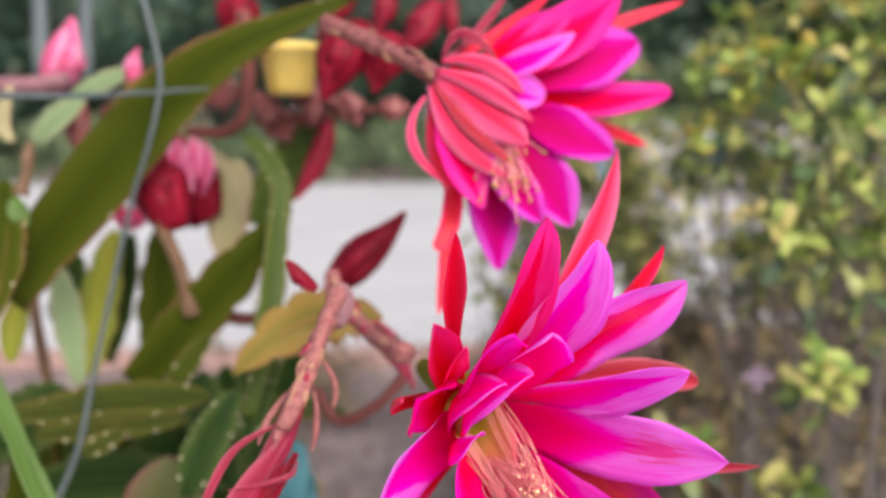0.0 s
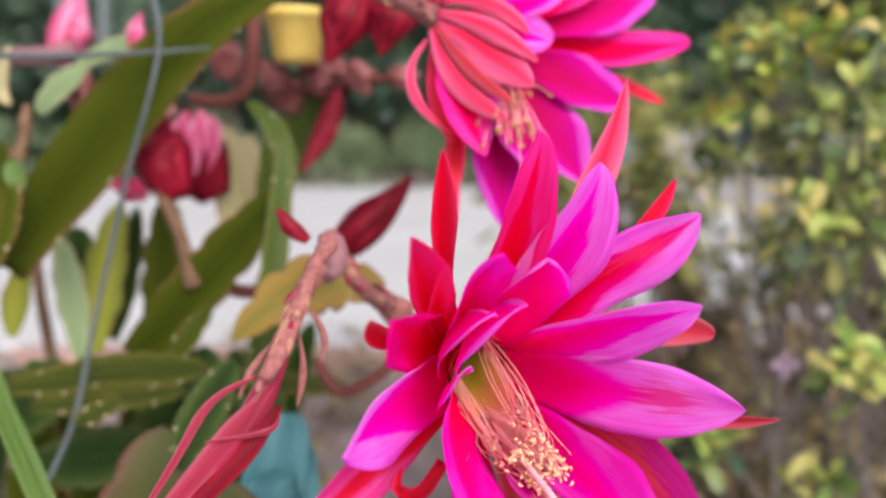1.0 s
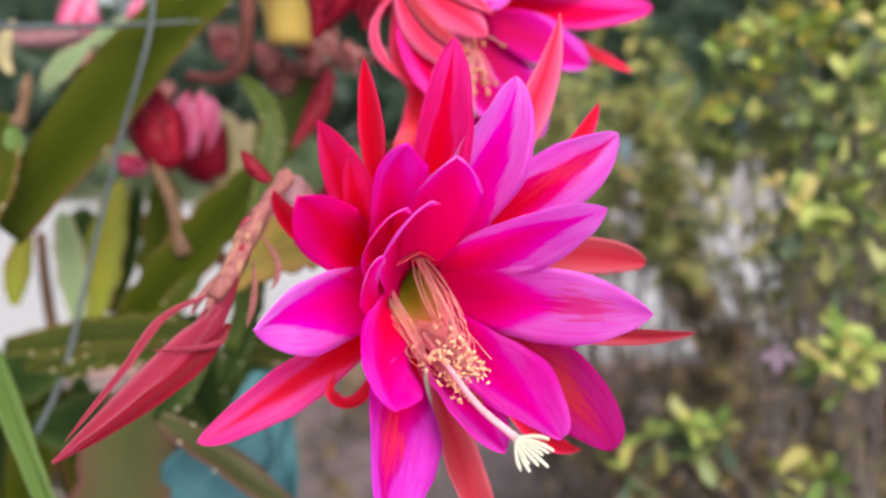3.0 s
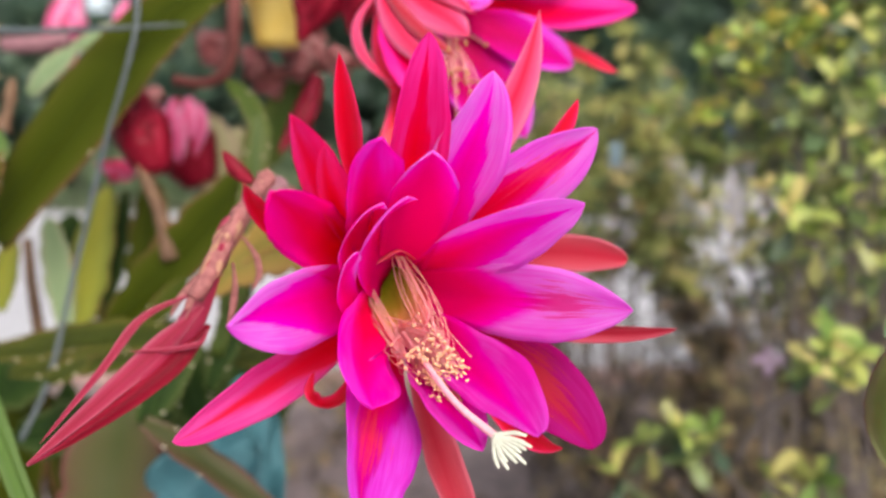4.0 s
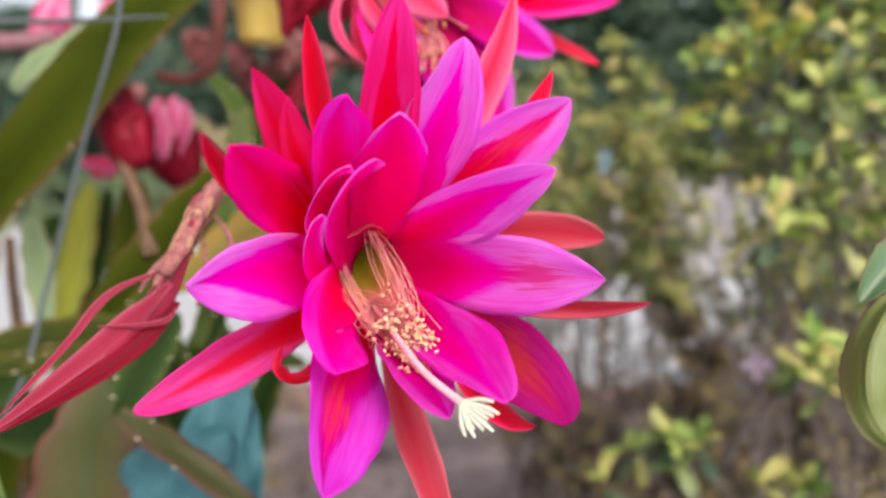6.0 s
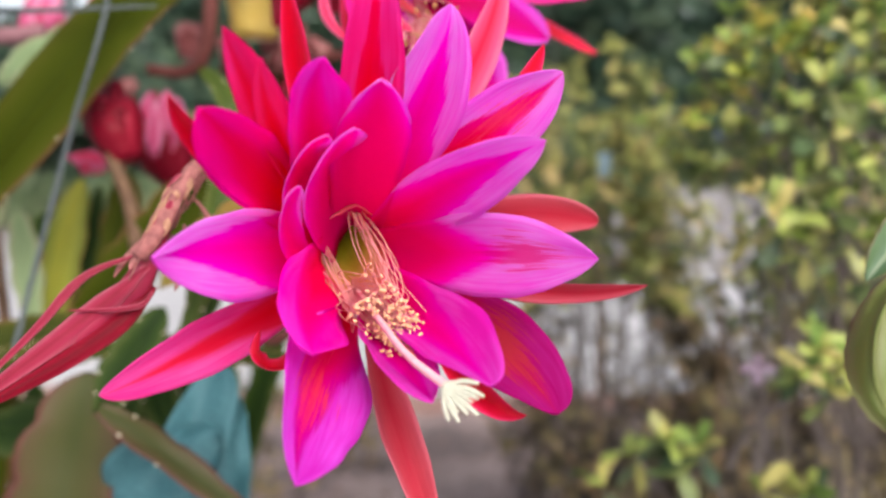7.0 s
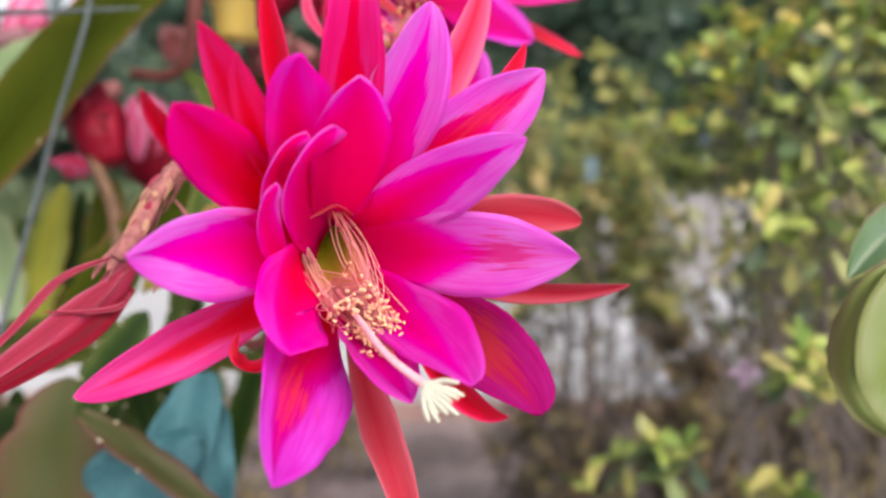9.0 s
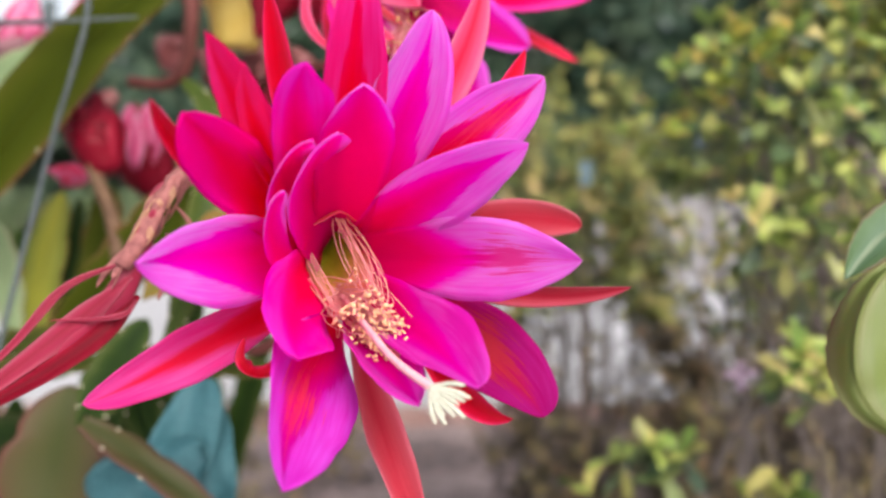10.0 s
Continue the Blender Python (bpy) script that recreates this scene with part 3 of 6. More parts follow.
# inner petals
petal(flower, "petal", PETAL, (0.0251, 0.3791, 1.1249), (0.0612, 0.3317, 1.1451), (0.0941, 0.3059, 1.1594), 0.029, 1, cup=0.35, foot=0.42, taper=2.8, point=0.75)
petal(flower, "petal", PETAL_TIPPED, (0.0281, 0.3758, 1.1174), (0.074, 0.3378, 1.119), (0.1141, 0.3156, 1.1194), 0.033, 2, cup=0.2, belly=0.68, foot=0.5, taper=3.0, point=0.8)
petal(flower, "petal", PETAL_STREAK, (0.0274, 0.3797, 1.1329), (0.0707, 0.3559, 1.1643), (0.1024, 0.3428, 1.1882), 0.031, 3, cup=0.3, belly=0.7, foot=0.65, taper=3.2, point=0.7)
petal(flower, "petal", PETAL_NARROW, (0.0216, 0.3782, 1.1297), (0.0487, 0.3375, 1.1755), (0.0606, 0.3210, 1.2084), 0.0305, 4, cup=0.45, roll=-8, foot=0.65, taper=2.8, point=0.75, pleat=0.05)
petal(flower, "petal", PETAL_SCARLET, (0.0181, 0.3802, 1.1315), (0.0304, 0.3220, 1.1843), (0.0381, 0.2995, 1.2194), 0.025, 5, cup=0.45, foot=0.7, taper=2.8, point=0.8)
petal(flower, "petal", PETAL_CORE, (0.0171, 0.3789, 1.1272), (0.0315, 0.3232, 1.1587), (0.0399, 0.2925, 1.1772), 0.0275, 6, cup=0.5, point=0.42, belly=0.62, roll=-20, foot=0.75, lop=-0.25)
# three hooded petals that stand beside the throat and turn their pale rims forward
INWARD = Vector((0.76, -0.64, -0.08)).normalized()
petal(flower, "petal", PETAL_RIM, (0.0127, 0.3784, 1.1223), (0.0147, 0.3256, 1.1451), (0.0318, 0.2929, 1.1616), 0.034, 7, face=INWARD, cup=0.2, point=0.6, ripple=0.06, foot=0.75, belly=0.5)
petal(flower, "petal", PETAL_RIM, (0.0067, 0.377, 1.1193), (0.0060, 0.3220, 1.1443), (0.0231, 0.2922, 1.1592), 0.025, 18, face=INWARD, cup=0.2, point=0.6, ripple=0.06, foot=0.75, belly=0.5)
petal(flower, "petal", PETAL_RIM, (0.0031, 0.3612, 1.1084), (0.0059, 0.3083, 1.1279), (0.0149, 0.2874, 1.1426), 0.0125, 8, face=INWARD, cup=0.2, point=0.6, ripple=0.06, foot=0.75, belly=0.5)
petal(flower, "petal", PETAL_HEART, (0.01, 0.3717, 1.1295), (0.0151, 0.3076, 1.1627), (0.0244, 0.276, 1.1814), 0.026, 9, cup=0.35, foot=0.65, taper=3.2, point=0.6, belly=0.7, lop=-0.3)
petal(flower, "petal", PETAL_CORAL, (0.0018, 0.3657, 1.136), (-0.0016, 0.3011, 1.1678), (-0.0025, 0.2632, 1.1882), 0.0175, 10, cup=0.6, foot=0.7, taper=2.6, point=0.8)
petal(flower, "petal", PETAL_CORAL, (0.0025, 0.3625, 1.1332), (0.0028, 0.299, 1.1615), (0.0078, 0.2662, 1.1799), 0.0115, 19, cup=0.5, point=0.8, taper=2.6, foot=0.4)
petal(flower, "petal", PETAL_HOT, (0.0022, 0.3672, 1.1278), [(-0.005, 0.3158, 1.1454), (-0.0064, 0.2812, 1.1565)], (-0.0078, 0.2586, 1.1642), 0.0265, 11, cup=0.3, foot=0.75, lop=0.75, point=0.3, belly=0.6)
petal(flower, "petal", PETAL, (0.0052, 0.3618, 1.1176), (-0.0139, 0.3109, 1.1189), (-0.0236, 0.2634, 1.1206), 0.0345, 12, cup=0.25, foot=0.6, taper=2.5, point=0.8, belly=0.55)
petal(flower, "petal", PETAL_HEART, (0.0098, 0.3554, 1.1108), (0.0105, 0.3162, 1.1001), (0.0202, 0.2807, 1.0900), 0.0355, 13, ripple=0.03, cup=0.3, point=0.5, belly=0.6, foot=0.72)
petal(flower, "petal", PETAL_PURPLE, (0.0193, 0.362, 1.0923), (0.0167, 0.3066, 1.073), (0.0195, 0.2625, 1.0535), 0.043, 14, cup=0.3, belly=0.55, foot=0.3, taper=2.8, point=0.75)
petal(flower, "petal", PETAL_LOWER, (0.0306, 0.3433, 1.0963), (0.0419, 0.3187, 1.0839), (0.0585, 0.2846, 1.0745), 0.0245, 15, cup=0.4, point=0.6, foot=0.5, taper=3.0)
petal(flower, "petal", PETAL_LOWER, (0.0343, 0.3481, 1.1031), (0.0572, 0.3184, 1.0933), (0.0774, 0.2814, 1.0813), 0.0275, 16, cup=0.35, point=0.48, belly=0.72, foot=0.65)
petal(flower, "petal", PETAL_ROSE, (0.0323, 0.3764, 1.1069), (0.0772, 0.359, 1.0829), (0.1032, 0.3357, 1.0587), 0.032, 17, cup=0.3, point=0.45, belly=0.68, foot=0.65, taper=5.0)
# outer sepals
petal(flower, "sepal", PETAL_SALMON, (0.0022, 0.3708, 1.1022), (-0.0302, 0.3322, 1.0832), (-0.0555, 0.2953, 1.0705), 0.0215, 21, cup=0.35, belly=0.55, foot=0.6, taper=3.0, point=0.6)
petal(flower, "sepal", SEPAL_DULL, (0.0357, 0.3925, 1.1233), (0.0836, 0.3922, 1.1332), (0.123, 0.3858, 1.1306), 0.018, 22, cup=0.3, point=0.45, belly=0.7, taper=3.4)
petal(flower, "sepal", SEPAL_DULL, (0.0364, 0.3872, 1.1106), (0.0910, 0.3636, 1.1028), (0.1360, 0.3396, 1.1081), 0.0095, 23, cup=0.5)
petal(flower, "sepal", SEPAL_RED, (0.0371, 0.3794, 1.1351), (0.0742, 0.3684, 1.1674), (0.0958, 0.3567, 1.2012), 0.012, 24, cup=0.5)
petal(flower, "sepal", SEPAL, (0.0288, 0.3836, 1.1425), (0.0627, 0.3877, 1.1881), (0.0810, 0.3847, 1.2429), 0.0175, 25, cup=0.5, point=1.0)
petal(flower, "sepal", SEPAL_RED, (0.0052, 0.3697, 1.1381), (0.0033, 0.3314, 1.1836), (0.0049, 0.3060, 1.2131), 0.0105, 26, cup=0.6, point=0.9)
petal(flower, "sepal", SEPAL_RED, (-0.0077, 0.3642, 1.1308), (-0.0172, 0.2990, 1.1503), (-0.0130, 0.2484, 1.1665), 0.0085, 27, cup=0.5, foot=0.7)
petal(flower, "sepal", SEPAL_RED, (0.0037, 0.3564, 1.0821), [(-0.0039, 0.3491, 1.0725), (-0.0109, 0.3446, 1.0718), (-0.0143, 0.3409, 1.0781)], (-0.0124, 0.3388, 1.0871), 0.0068, 28, cup=0.5, foot=0.8, face=(0, -0.6, 0.8))
petal(flower, "sepal", SEPAL_RED, (0.0478, 0.3759, 1.0864), (0.0708, 0.3585, 1.0616), (0.0919, 0.347, 1.0548), 0.0115, 29, cup=0.6, taper=2.6)
petal(flower, "sepal", SEPAL_DULL, (0.0251, 0.3685, 1.0900), (0.0393, 0.3496, 1.0498), (0.0614, 0.3269, 1.0063), 0.0165, 30, cup=0.6, point=0.8, belly=0.6)


TOWARDS = (Vector((0.0198, 0.3575, 1.1047)) - Vector((0.0261, 0.3182, 1.1115))).normalized()


def throat_mesh():
    """The flaring tube of the flower, hollow, with a thin wall."""
    line = [(0.0178, 0.3666, 1.1178), (0.0143, 0.3726, 1.1206), (0.0094, 0.3797, 1.1243), (0.0037, 0.3907, 1.1268), (-0.0107, 0.4280, 1.1261)]
    rad = (0.0155, 0.0145, 0.012, 0.008, 0.004)
    bm = bmesh.new()
    lay = bm.loops.layers.uv.new("UVMap")
    rings, ref = [], None
    for side, order in ((-0.0007, range(18, -1, -1)), (0.0, range(19))):
        for i in order:
            u = i / 18
            c = spline(line, u)
            t = (spline(line, min(1, u + 0.02)) - spline(line, max(0, u - 0.02))).normalized()
            ref = Vector((0, 0, 1)) if ref is None else ref
            ref = (ref - t * ref.dot(t)).normalized()
            x = u * 4
            k = min(int(x), 3)
            r = rad[k] + (rad[k + 1] - rad[k]) * (x - k) + side
            ring = []
            for j in range(28):
                a = 2 * math.pi * j / 28
                sag = max(0.0, -math.cos(a)) * (1 - u) ** 2
                ring.append((bm.verts.new(c - TOWARDS * 0.026 * sag + Vector((0.009, 0, -0.008)) * sag + (ref * math.cos(a) * 1.25 + t.cross(ref) * math.sin(a)) * r * (1 + 0.05 * math.cos(7 * a))), u, j / 28))
            rings.append(ring)
    for a, b in zip(rings, rings[1:]):
        for j in range(28):
            k = (j + 1) % 28
            q = (a[j], a[k], b[k], b[j])
            f = bm.faces.new([x[0] for x in q])
            for loop, x in zip(f.loops, q):
                loop[lay].uv = (x[1], x[2])
    return bm


def throat_material():
    m, n, l, b = mat("flower_throat", 0.5, 0.3)
    uv = n.new("ShaderNodeUVMap")
    sep = n.new("ShaderNodeSeparateXYZ")
    l.new(uv.outputs[0], sep.inputs[0])
    tex = node(n, "ShaderNodeTexNoise", Scale=300.0, Detail=4.0)
    tc = n.new("ShaderNodeTexCoord")
    l.new(tc.outputs["Object"], tex.inputs["Vector"])
    f = math_node(n, l, 'ADD', sep.outputs[0], math_node(n, l, 'MULTIPLY', math_node(n, l, 'SUBTRACT', tex.outputs[0], 0.5), 0.12))
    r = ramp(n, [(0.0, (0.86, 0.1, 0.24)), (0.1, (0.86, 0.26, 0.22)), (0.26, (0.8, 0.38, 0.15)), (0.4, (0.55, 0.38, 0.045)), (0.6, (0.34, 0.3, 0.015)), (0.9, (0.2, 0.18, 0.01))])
    l.new(f, r.inputs[0])
    l.new(r.outputs[0], b.inputs["Base Color"])
    translucent(n, l, b, r.outputs[0], 0.5)
    return m


part("flower_tube", tube([(-0.0219, 0.4594, 1.1247), (-0.0402, 0.4965, 1.1246), (-0.0582, 0.5263, 1.1328), (-0.0703, 0.5419, 1.1466), (-0.0748, 0.5477, 1.1576)], (0.0068, 0.0055, 0.005, 0.005, 0.005), lump=0.2, steps=20), STEM, flower, "pink-brown flower tube")


def scales(parent, line, count, radius, size, materials, seed, lo=0.05, hi=0.95):
    """Small pointed scales that lie along a tube, tips away from its base."""
    r = random.Random(seed)
    for k in range(count):
        u = lo + (hi - lo) * k / count
        c = spline(line, u)
        t = (spline(line, min(1, u + 0.02)) - spline(line, max(0, u - 0.02))).normalized()
        o = (Vector((r.uniform(-1, 1), -0.8, r.uniform(-0.7, 1))))
        o = (o - t * o.dot(t)).normalized()
        s = size * r.uniform(0.6, 1.2)
        part("scale", blade(c + o * radius * 0.9, c + o * (radius + s * 0.2) + t * s * 0.5, c + o * (radius + s * r.uniform(0.05, 0.3)) + t * s, s * 0.36, o, cup=-0.4, thick=0.0008, seed=seed + k, nu=8, nv=4, taper=2.6), materials[k % len(materials)], parent)


scales(flower, [(-0.0748, 0.5477, 1.1576), (-0.0703, 0.5419, 1.1466), (-0.0582, 0.5263, 1.1328), (-0.0402, 0.4965, 1.1246), (-0.0219, 0.4594, 1.1247)], 22, 0.005, 0.016, (STEM, BRACT, BUD_PINK), 700)
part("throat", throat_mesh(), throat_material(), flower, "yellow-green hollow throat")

# stamens: threads that leave the rim of the throat, hang forward and end in cream anthers
ANTHER_MESHES = [finish("anther", pebble(0.00055, k, (1, 0.9, 2.5), 1, 0.45), ANTHER) for k in range(4)]
rng = random.Random(11)
EYE_WAY = (Vector((0.0370, 0.3370, 1.0897)) - Vector((0.0417, 0.2979, 1.0987))).normalized()
DIAG = (Vector((0.0518, 0.3268, 1.0786)) - Vector((0.0268, 0.3278, 1.1053))).normalized()
ACROSS = DIAG.cross(EYE_WAY).normalized()


def clipped(sd, most):
    return max(-most, min(most, rng.gauss(0, sd)))


for k in range(270):
    along_d, across_d = clipped(0.0095, 0.0165) + 0.0005, clipped(0.0054, 0.009)
    end = Vector((0.0427, 0.3234, 1.0907)) + DIAG * along_d + ACROSS * across_d - EYE_WAY * (0.002 + 0.008 * rng.random())
    kind = k % 8
    if k < 17:
        # threads that arch over from the upper rim
        q = rng.random()
        start = Vector((0.0153, 0.3713, 1.1365)).lerp(Vector((0.0208, 0.3695, 1.1347)), q)
        mid = Vector((0.0247, 0.3447, 1.1165)).lerp(Vector((0.0402, 0.3414, 1.1137)), 0.3 * q + 0.7 * rng.random()) + Vector((0.002 * rng.gauss(0, 1), 0.003 * rng.random(), 0.003 * rng.gauss(0, 1)))
        end = end + Vector((0.003, 0, 0.002))
    elif k < 31:
        # threads along the lower rim
        start = Vector((0.0042, 0.3666, 1.1277)) + Vector((0.003 * rng.random(), 0, -0.005 * rng.random()))
        mid = Vector((0.0123, 0.3471, 1.1063)) + Vector((0.011 * rng.random() - 0.004, 0.003 * rng.random(), 0.004 * rng.random() - 0.002))
        end = Vector((0.0344, 0.3249, 1.0906)) + DIAG * along_d * 0.7 + ACROSS * across_d * 0.5
    else:
        # the dense bundle on the floor of the throat
        if kind == 7:
            end = end - DIAG * 0.009
        start = end + (Vector((0.0188, 0.3633, 1.1036)) - end) * 0.8 + Vector((0.008 * rng.random() - 0.004, 0, 0.006 * rng.random() - 0.003))
        mid = start.lerp(end, 0.5) + Vector((0.0035 * rng.gauss(0, 1), 0.003, -0.0015 + 0.0025 * rng.gauss(0, 1)))
    pts = [bezier(start, mid, end, q / 6)[0] for q in range(7)]
    fil = part("filament", tube(pts, (0.0002, 0.00018, 0.00016), sides=5, steps=12), FILAMENT, flower)
    a = part("anther", ANTHER_MESHES[k % 4], None, fil)
    a.matrix_basis = Matrix.Translation(end) @ Euler((rng.uniform(-1.5, 1.5), rng.uniform(-1.5, 1.5), rng.uniform(0, 3))).to_matrix().to_4x4()

style_pts = [(0.0238, 0.3475, 1.1028), (0.0376, 0.3135, 1.0960), (0.0492, 0.2943, 1.0878), (0.0631, 0.2814, 1.0805)]
style = part("style", tube(style_pts, (0.0011, 0.0012, 0.0013, 0.0015), sides=10, steps=24), STYLE, flower, "pale pink style")
for k in range(9):
    a = (k - 4) / 4
    s = Vector((0.0625, 0.2814, 1.0809))
    fan = Vector((0.0722, 0.2783, 1.0734)) - s
    across = fan.cross(Vector((0.1, -1, 0))).normalized()
    e = s + fan * (1.0 - 0.3 * abs(a) + 0.12 * ((k * 5) % 3 - 1)) + across * a * 0.0082 + Vector((0, -0.004 + 0.008 * ((k * 37) % 9) / 9, 0))
    m = s.lerp(e, 0.5) + across * a * 0.0012
    part("stigma_lobe", tube([s, m, e], (0.0012, 0.0008, 0.0009, 0.00045), sides=8, steps=10, lump=0.3, seed=k), STIGMA, style, "white stigma lobe")

# ---- the flower above it, seen from its side ----
upper = thing("cactus_flower", (-0.0064, 0.5048, 1.2852), "magenta cactus flower seen from behind, with curling salmon sepals", "flower", "flowers of the cactus")
UFRONT = Vector((0.2, -1, 0.2))
part("flower_tube", tube([(-0.0799, 0.5760, 1.3246), (-0.0489, 0.5485, 1.3090), (-0.0223, 0.5213, 1.2948), (-0.0030, 0.5046, 1.2835), (0.0054, 0.5018, 1.2783)], (0.0055, 0.006, 0.0052, 0.0065, 0.009), lump=0.15, steps=30, ribs=5, rib=0.06), STEM, upper, "pink-brown flower tube")
scales(upper, [(-0.0799, 0.5760, 1.3246), (-0.0489, 0.5485, 1.3090), (-0.0223, 0.5213, 1.2948), (-0.0030, 0.5046, 1.2835)], 14, 0.0054, 0.013, (STEM, BRACT, STEM), 740)
U = [
    ("petal", PETAL_RED, (0.0225, 0.5094, 1.2821), (0.0700, 0.5230, 1.3069), (0.1121, 0.5377, 1.3396), 0.034, 41, {}),
    ("petal", PETAL_DEEP, (0.0331, 0.5140, 1.2790), (0.0802, 0.5309, 1.2911), (0.1268, 0.5537, 1.3095), 0.036, 42, {"point": 0.5, "belly": 0.75}),
    ("petal", PETAL_RED, (0.0369, 0.5182, 1.2724), (0.0971, 0.5432, 1.2706), (0.1530, 0.5644, 1.2782), 0.022, 43, {"point": 0.5}),
    ("petal", PETAL_DEEP, (0.0365, 0.5121, 1.2654), (0.0742, 0.5202, 1.2511), (0.1100, 0.5333, 1.2368), 0.031, 44, {"point": 0.7, "belly": 0.6}),
    ("petal", PETAL_DEEP, (0.0299, 0.5162, 1.2586), (0.0583, 0.5169, 1.2274), (0.0809, 0.5169, 1.1913), 0.034, 45, {"belly": 0.75}),
    ("petal", PETAL_DEEP, (0.0197, 0.5208, 1.2552), (0.0302, 0.5149, 1.2135), (0.0348, 0.5130, 1.1639), 0.034, 46, {}),
    ("petal", PETAL, (0.0204, 0.4997, 1.2848), (0.0485, 0.4977, 1.2918), (0.0775, 0.4979, 1.3080), 0.016, 47, {}),
    ("petal", PETAL, (0.0185, 0.4937, 1.2779), (0.0376, 0.4831, 1.2741), (0.0571, 0.4772, 1.2681), 0.017, 48, {"point": 0.4}),
    ("petal", PETAL_RED, (-0.0013, 0.4963, 1.2748), (0.0084, 0.4785, 1.2420), (0.0225, 0.4636, 1.2076), 0.026, 49, {}),
    ("sepal", SEPAL, (-0.0053, 0.4966, 1.2839), (0.0149, 0.4838, 1.2725), (0.0364, 0.4787, 1.2644), 0.0085, 50, {"cup": -0.5}),
    ("sepal", SEPAL, (-0.0013, 0.4977, 1.2918), (0.0252, 0.4842, 1.2894), (0.0457, 0.4757, 1.2718), 0.0115, 51, {"cup": -0.5}),
    ("sepal", SEPAL, (-0.0030, 0.4952, 1.2812), (0.0243, 0.4744, 1.2627), (0.0472, 0.4585, 1.2430), 0.024, 52, {"cup": -0.3, "point": 0.95, "pleat": 0.1}),
    ("sepal", SEPAL, (-0.0045, 0.4945, 1.2860), (0.0240, 0.4770, 1.2760), (0.0500, 0.4640, 1.2560), 0.0125, 69, {"cup": -0.4, "point": 0.9}),
    ("sepal", SEPAL_DULL, (-0.0050, 0.4950, 1.2800), (0.0130, 0.4730, 1.2560), (0.0390, 0.4570, 1.2330), 0.0085, 70, {"cup": -0.5}),
    ("sepal", SEPAL, (-0.0063, 0.4957, 1.2780), (0.0067, 0.4746, 1.2500), (0.0341, 0.4592, 1.2262), 0.0145, 53, {"cup": -0.5}),
    ("sepal", SEPAL, (-0.0097, 0.4958, 1.2715), (-0.0177, 0.4840, 1.2452), (0.0052, 0.4753, 1.2189), 0.0065, 54, {"cup": -0.5}),
    ("sepal", SEPAL_RED, (-0.0064, 0.4974, 1.2682), (-0.0030, 0.4866, 1.2419), (0.0052, 0.4797, 1.2143), 0.013, 55, {"cup": -0.4}),
    ("sepal", SEPAL_RED, (0.0020, 0.5047, 1.2483), (0.0054, 0.4905, 1.2051), (-0.0053, 0.4803, 1.1828), 0.0125, 56, {"foot": 0.7, "point": 0.4}),
    ("sepal", SEPAL_RED, (0.0038, 0.5068, 1.2278), (0.0031, 0.4957, 1.1841), (-0.0030, 0.4846, 1.1413), 0.0105, 57, {}),
    ("sepal", SEPAL_RED, (0.0412, 0.5313, 1.2940), (0.1063, 0.5498, 1.3176), (0.1607, 0.5676, 1.3366), 0.0085, 58, {}),
    ("sepal", SEPAL_RED, (0.0637, 0.5375, 1.2661), (0.1074, 0.5761, 1.2539), (0.1478, 0.6046, 1.2407), 0.01, 59, {}),
    ("sepal", BUD_PINK, (0.0020, 0.5009, 1.2931), (0.0225, 0.5137, 1.3125), (0.0429, 0.5380, 1.3414), 0.006, 60, {"cup": -0.5}),
    ("sepal", SEPAL_RED, (0.0054, 0.5062, 1.2952), (0.0334, 0.5235, 1.3103), (0.0727, 0.5480, 1.3414), 0.009, 61, {"cup": -0.4}),
    ("petal", PETAL_RED, (0.0020, 0.5020, 1.2866), (0.0201, 0.4914, 1.2761), (0.0416, 0.4823, 1.2613), 0.026, 63, {"cup": -0.3}),
    ("petal", PETAL, (0.0003, 0.4981, 1.2732), (0.0177, 0.4838, 1.2510), (0.0321, 0.4722, 1.2326), 0.022, 64, {"cup": -0.3, "point": 0.9}),
    ("petal", PETAL_FULL, (-0.0030, 0.5019, 1.2717), (0.0102, 0.4878, 1.2435), (0.0252, 0.4737, 1.2148), 0.026, 65, {"cup": -0.3, "point": 0.9}),
    ("petal", PETAL_DEEP, (0.0230, 0.5153, 1.2517), (0.0417, 0.5059, 1.2210), (0.0601, 0.4973, 1.1960), 0.026, 66, {}),
    ("petal", PETAL_FULL, (0.0224, 0.5060, 1.2719), (0.0457, 0.5001, 1.2733), (0.0586, 0.4967, 1.2781), 0.022, 67, {"point": 0.5}),
    ("petal", PETAL_RED, (0.0159, 0.5150, 1.2859), (0.0506, 0.5210, 1.3067), (0.0790, 0.5275, 1.3244), 0.022, 68, {}),
    ("sepal", BUD_PINK, (0.0003, 0.4991, 1.2946), (0.0125, 0.4948, 1.3077), (0.0313, 0.4886, 1.2920), 0.0075, 62, {"cup": -0.5}),
]
DRY_MESHES = [finish("anther", pebble(0.00095, k, (1, 0.9, 2.4), 1, 0.45), ANTHER_DRY) for k in range(4)]
for name, material, a, b, c, w, seed, more in U:
    petal(upper, name, material, a, b, c, w, seed, face=UFRONT, **more)
rng = random.Random(5)
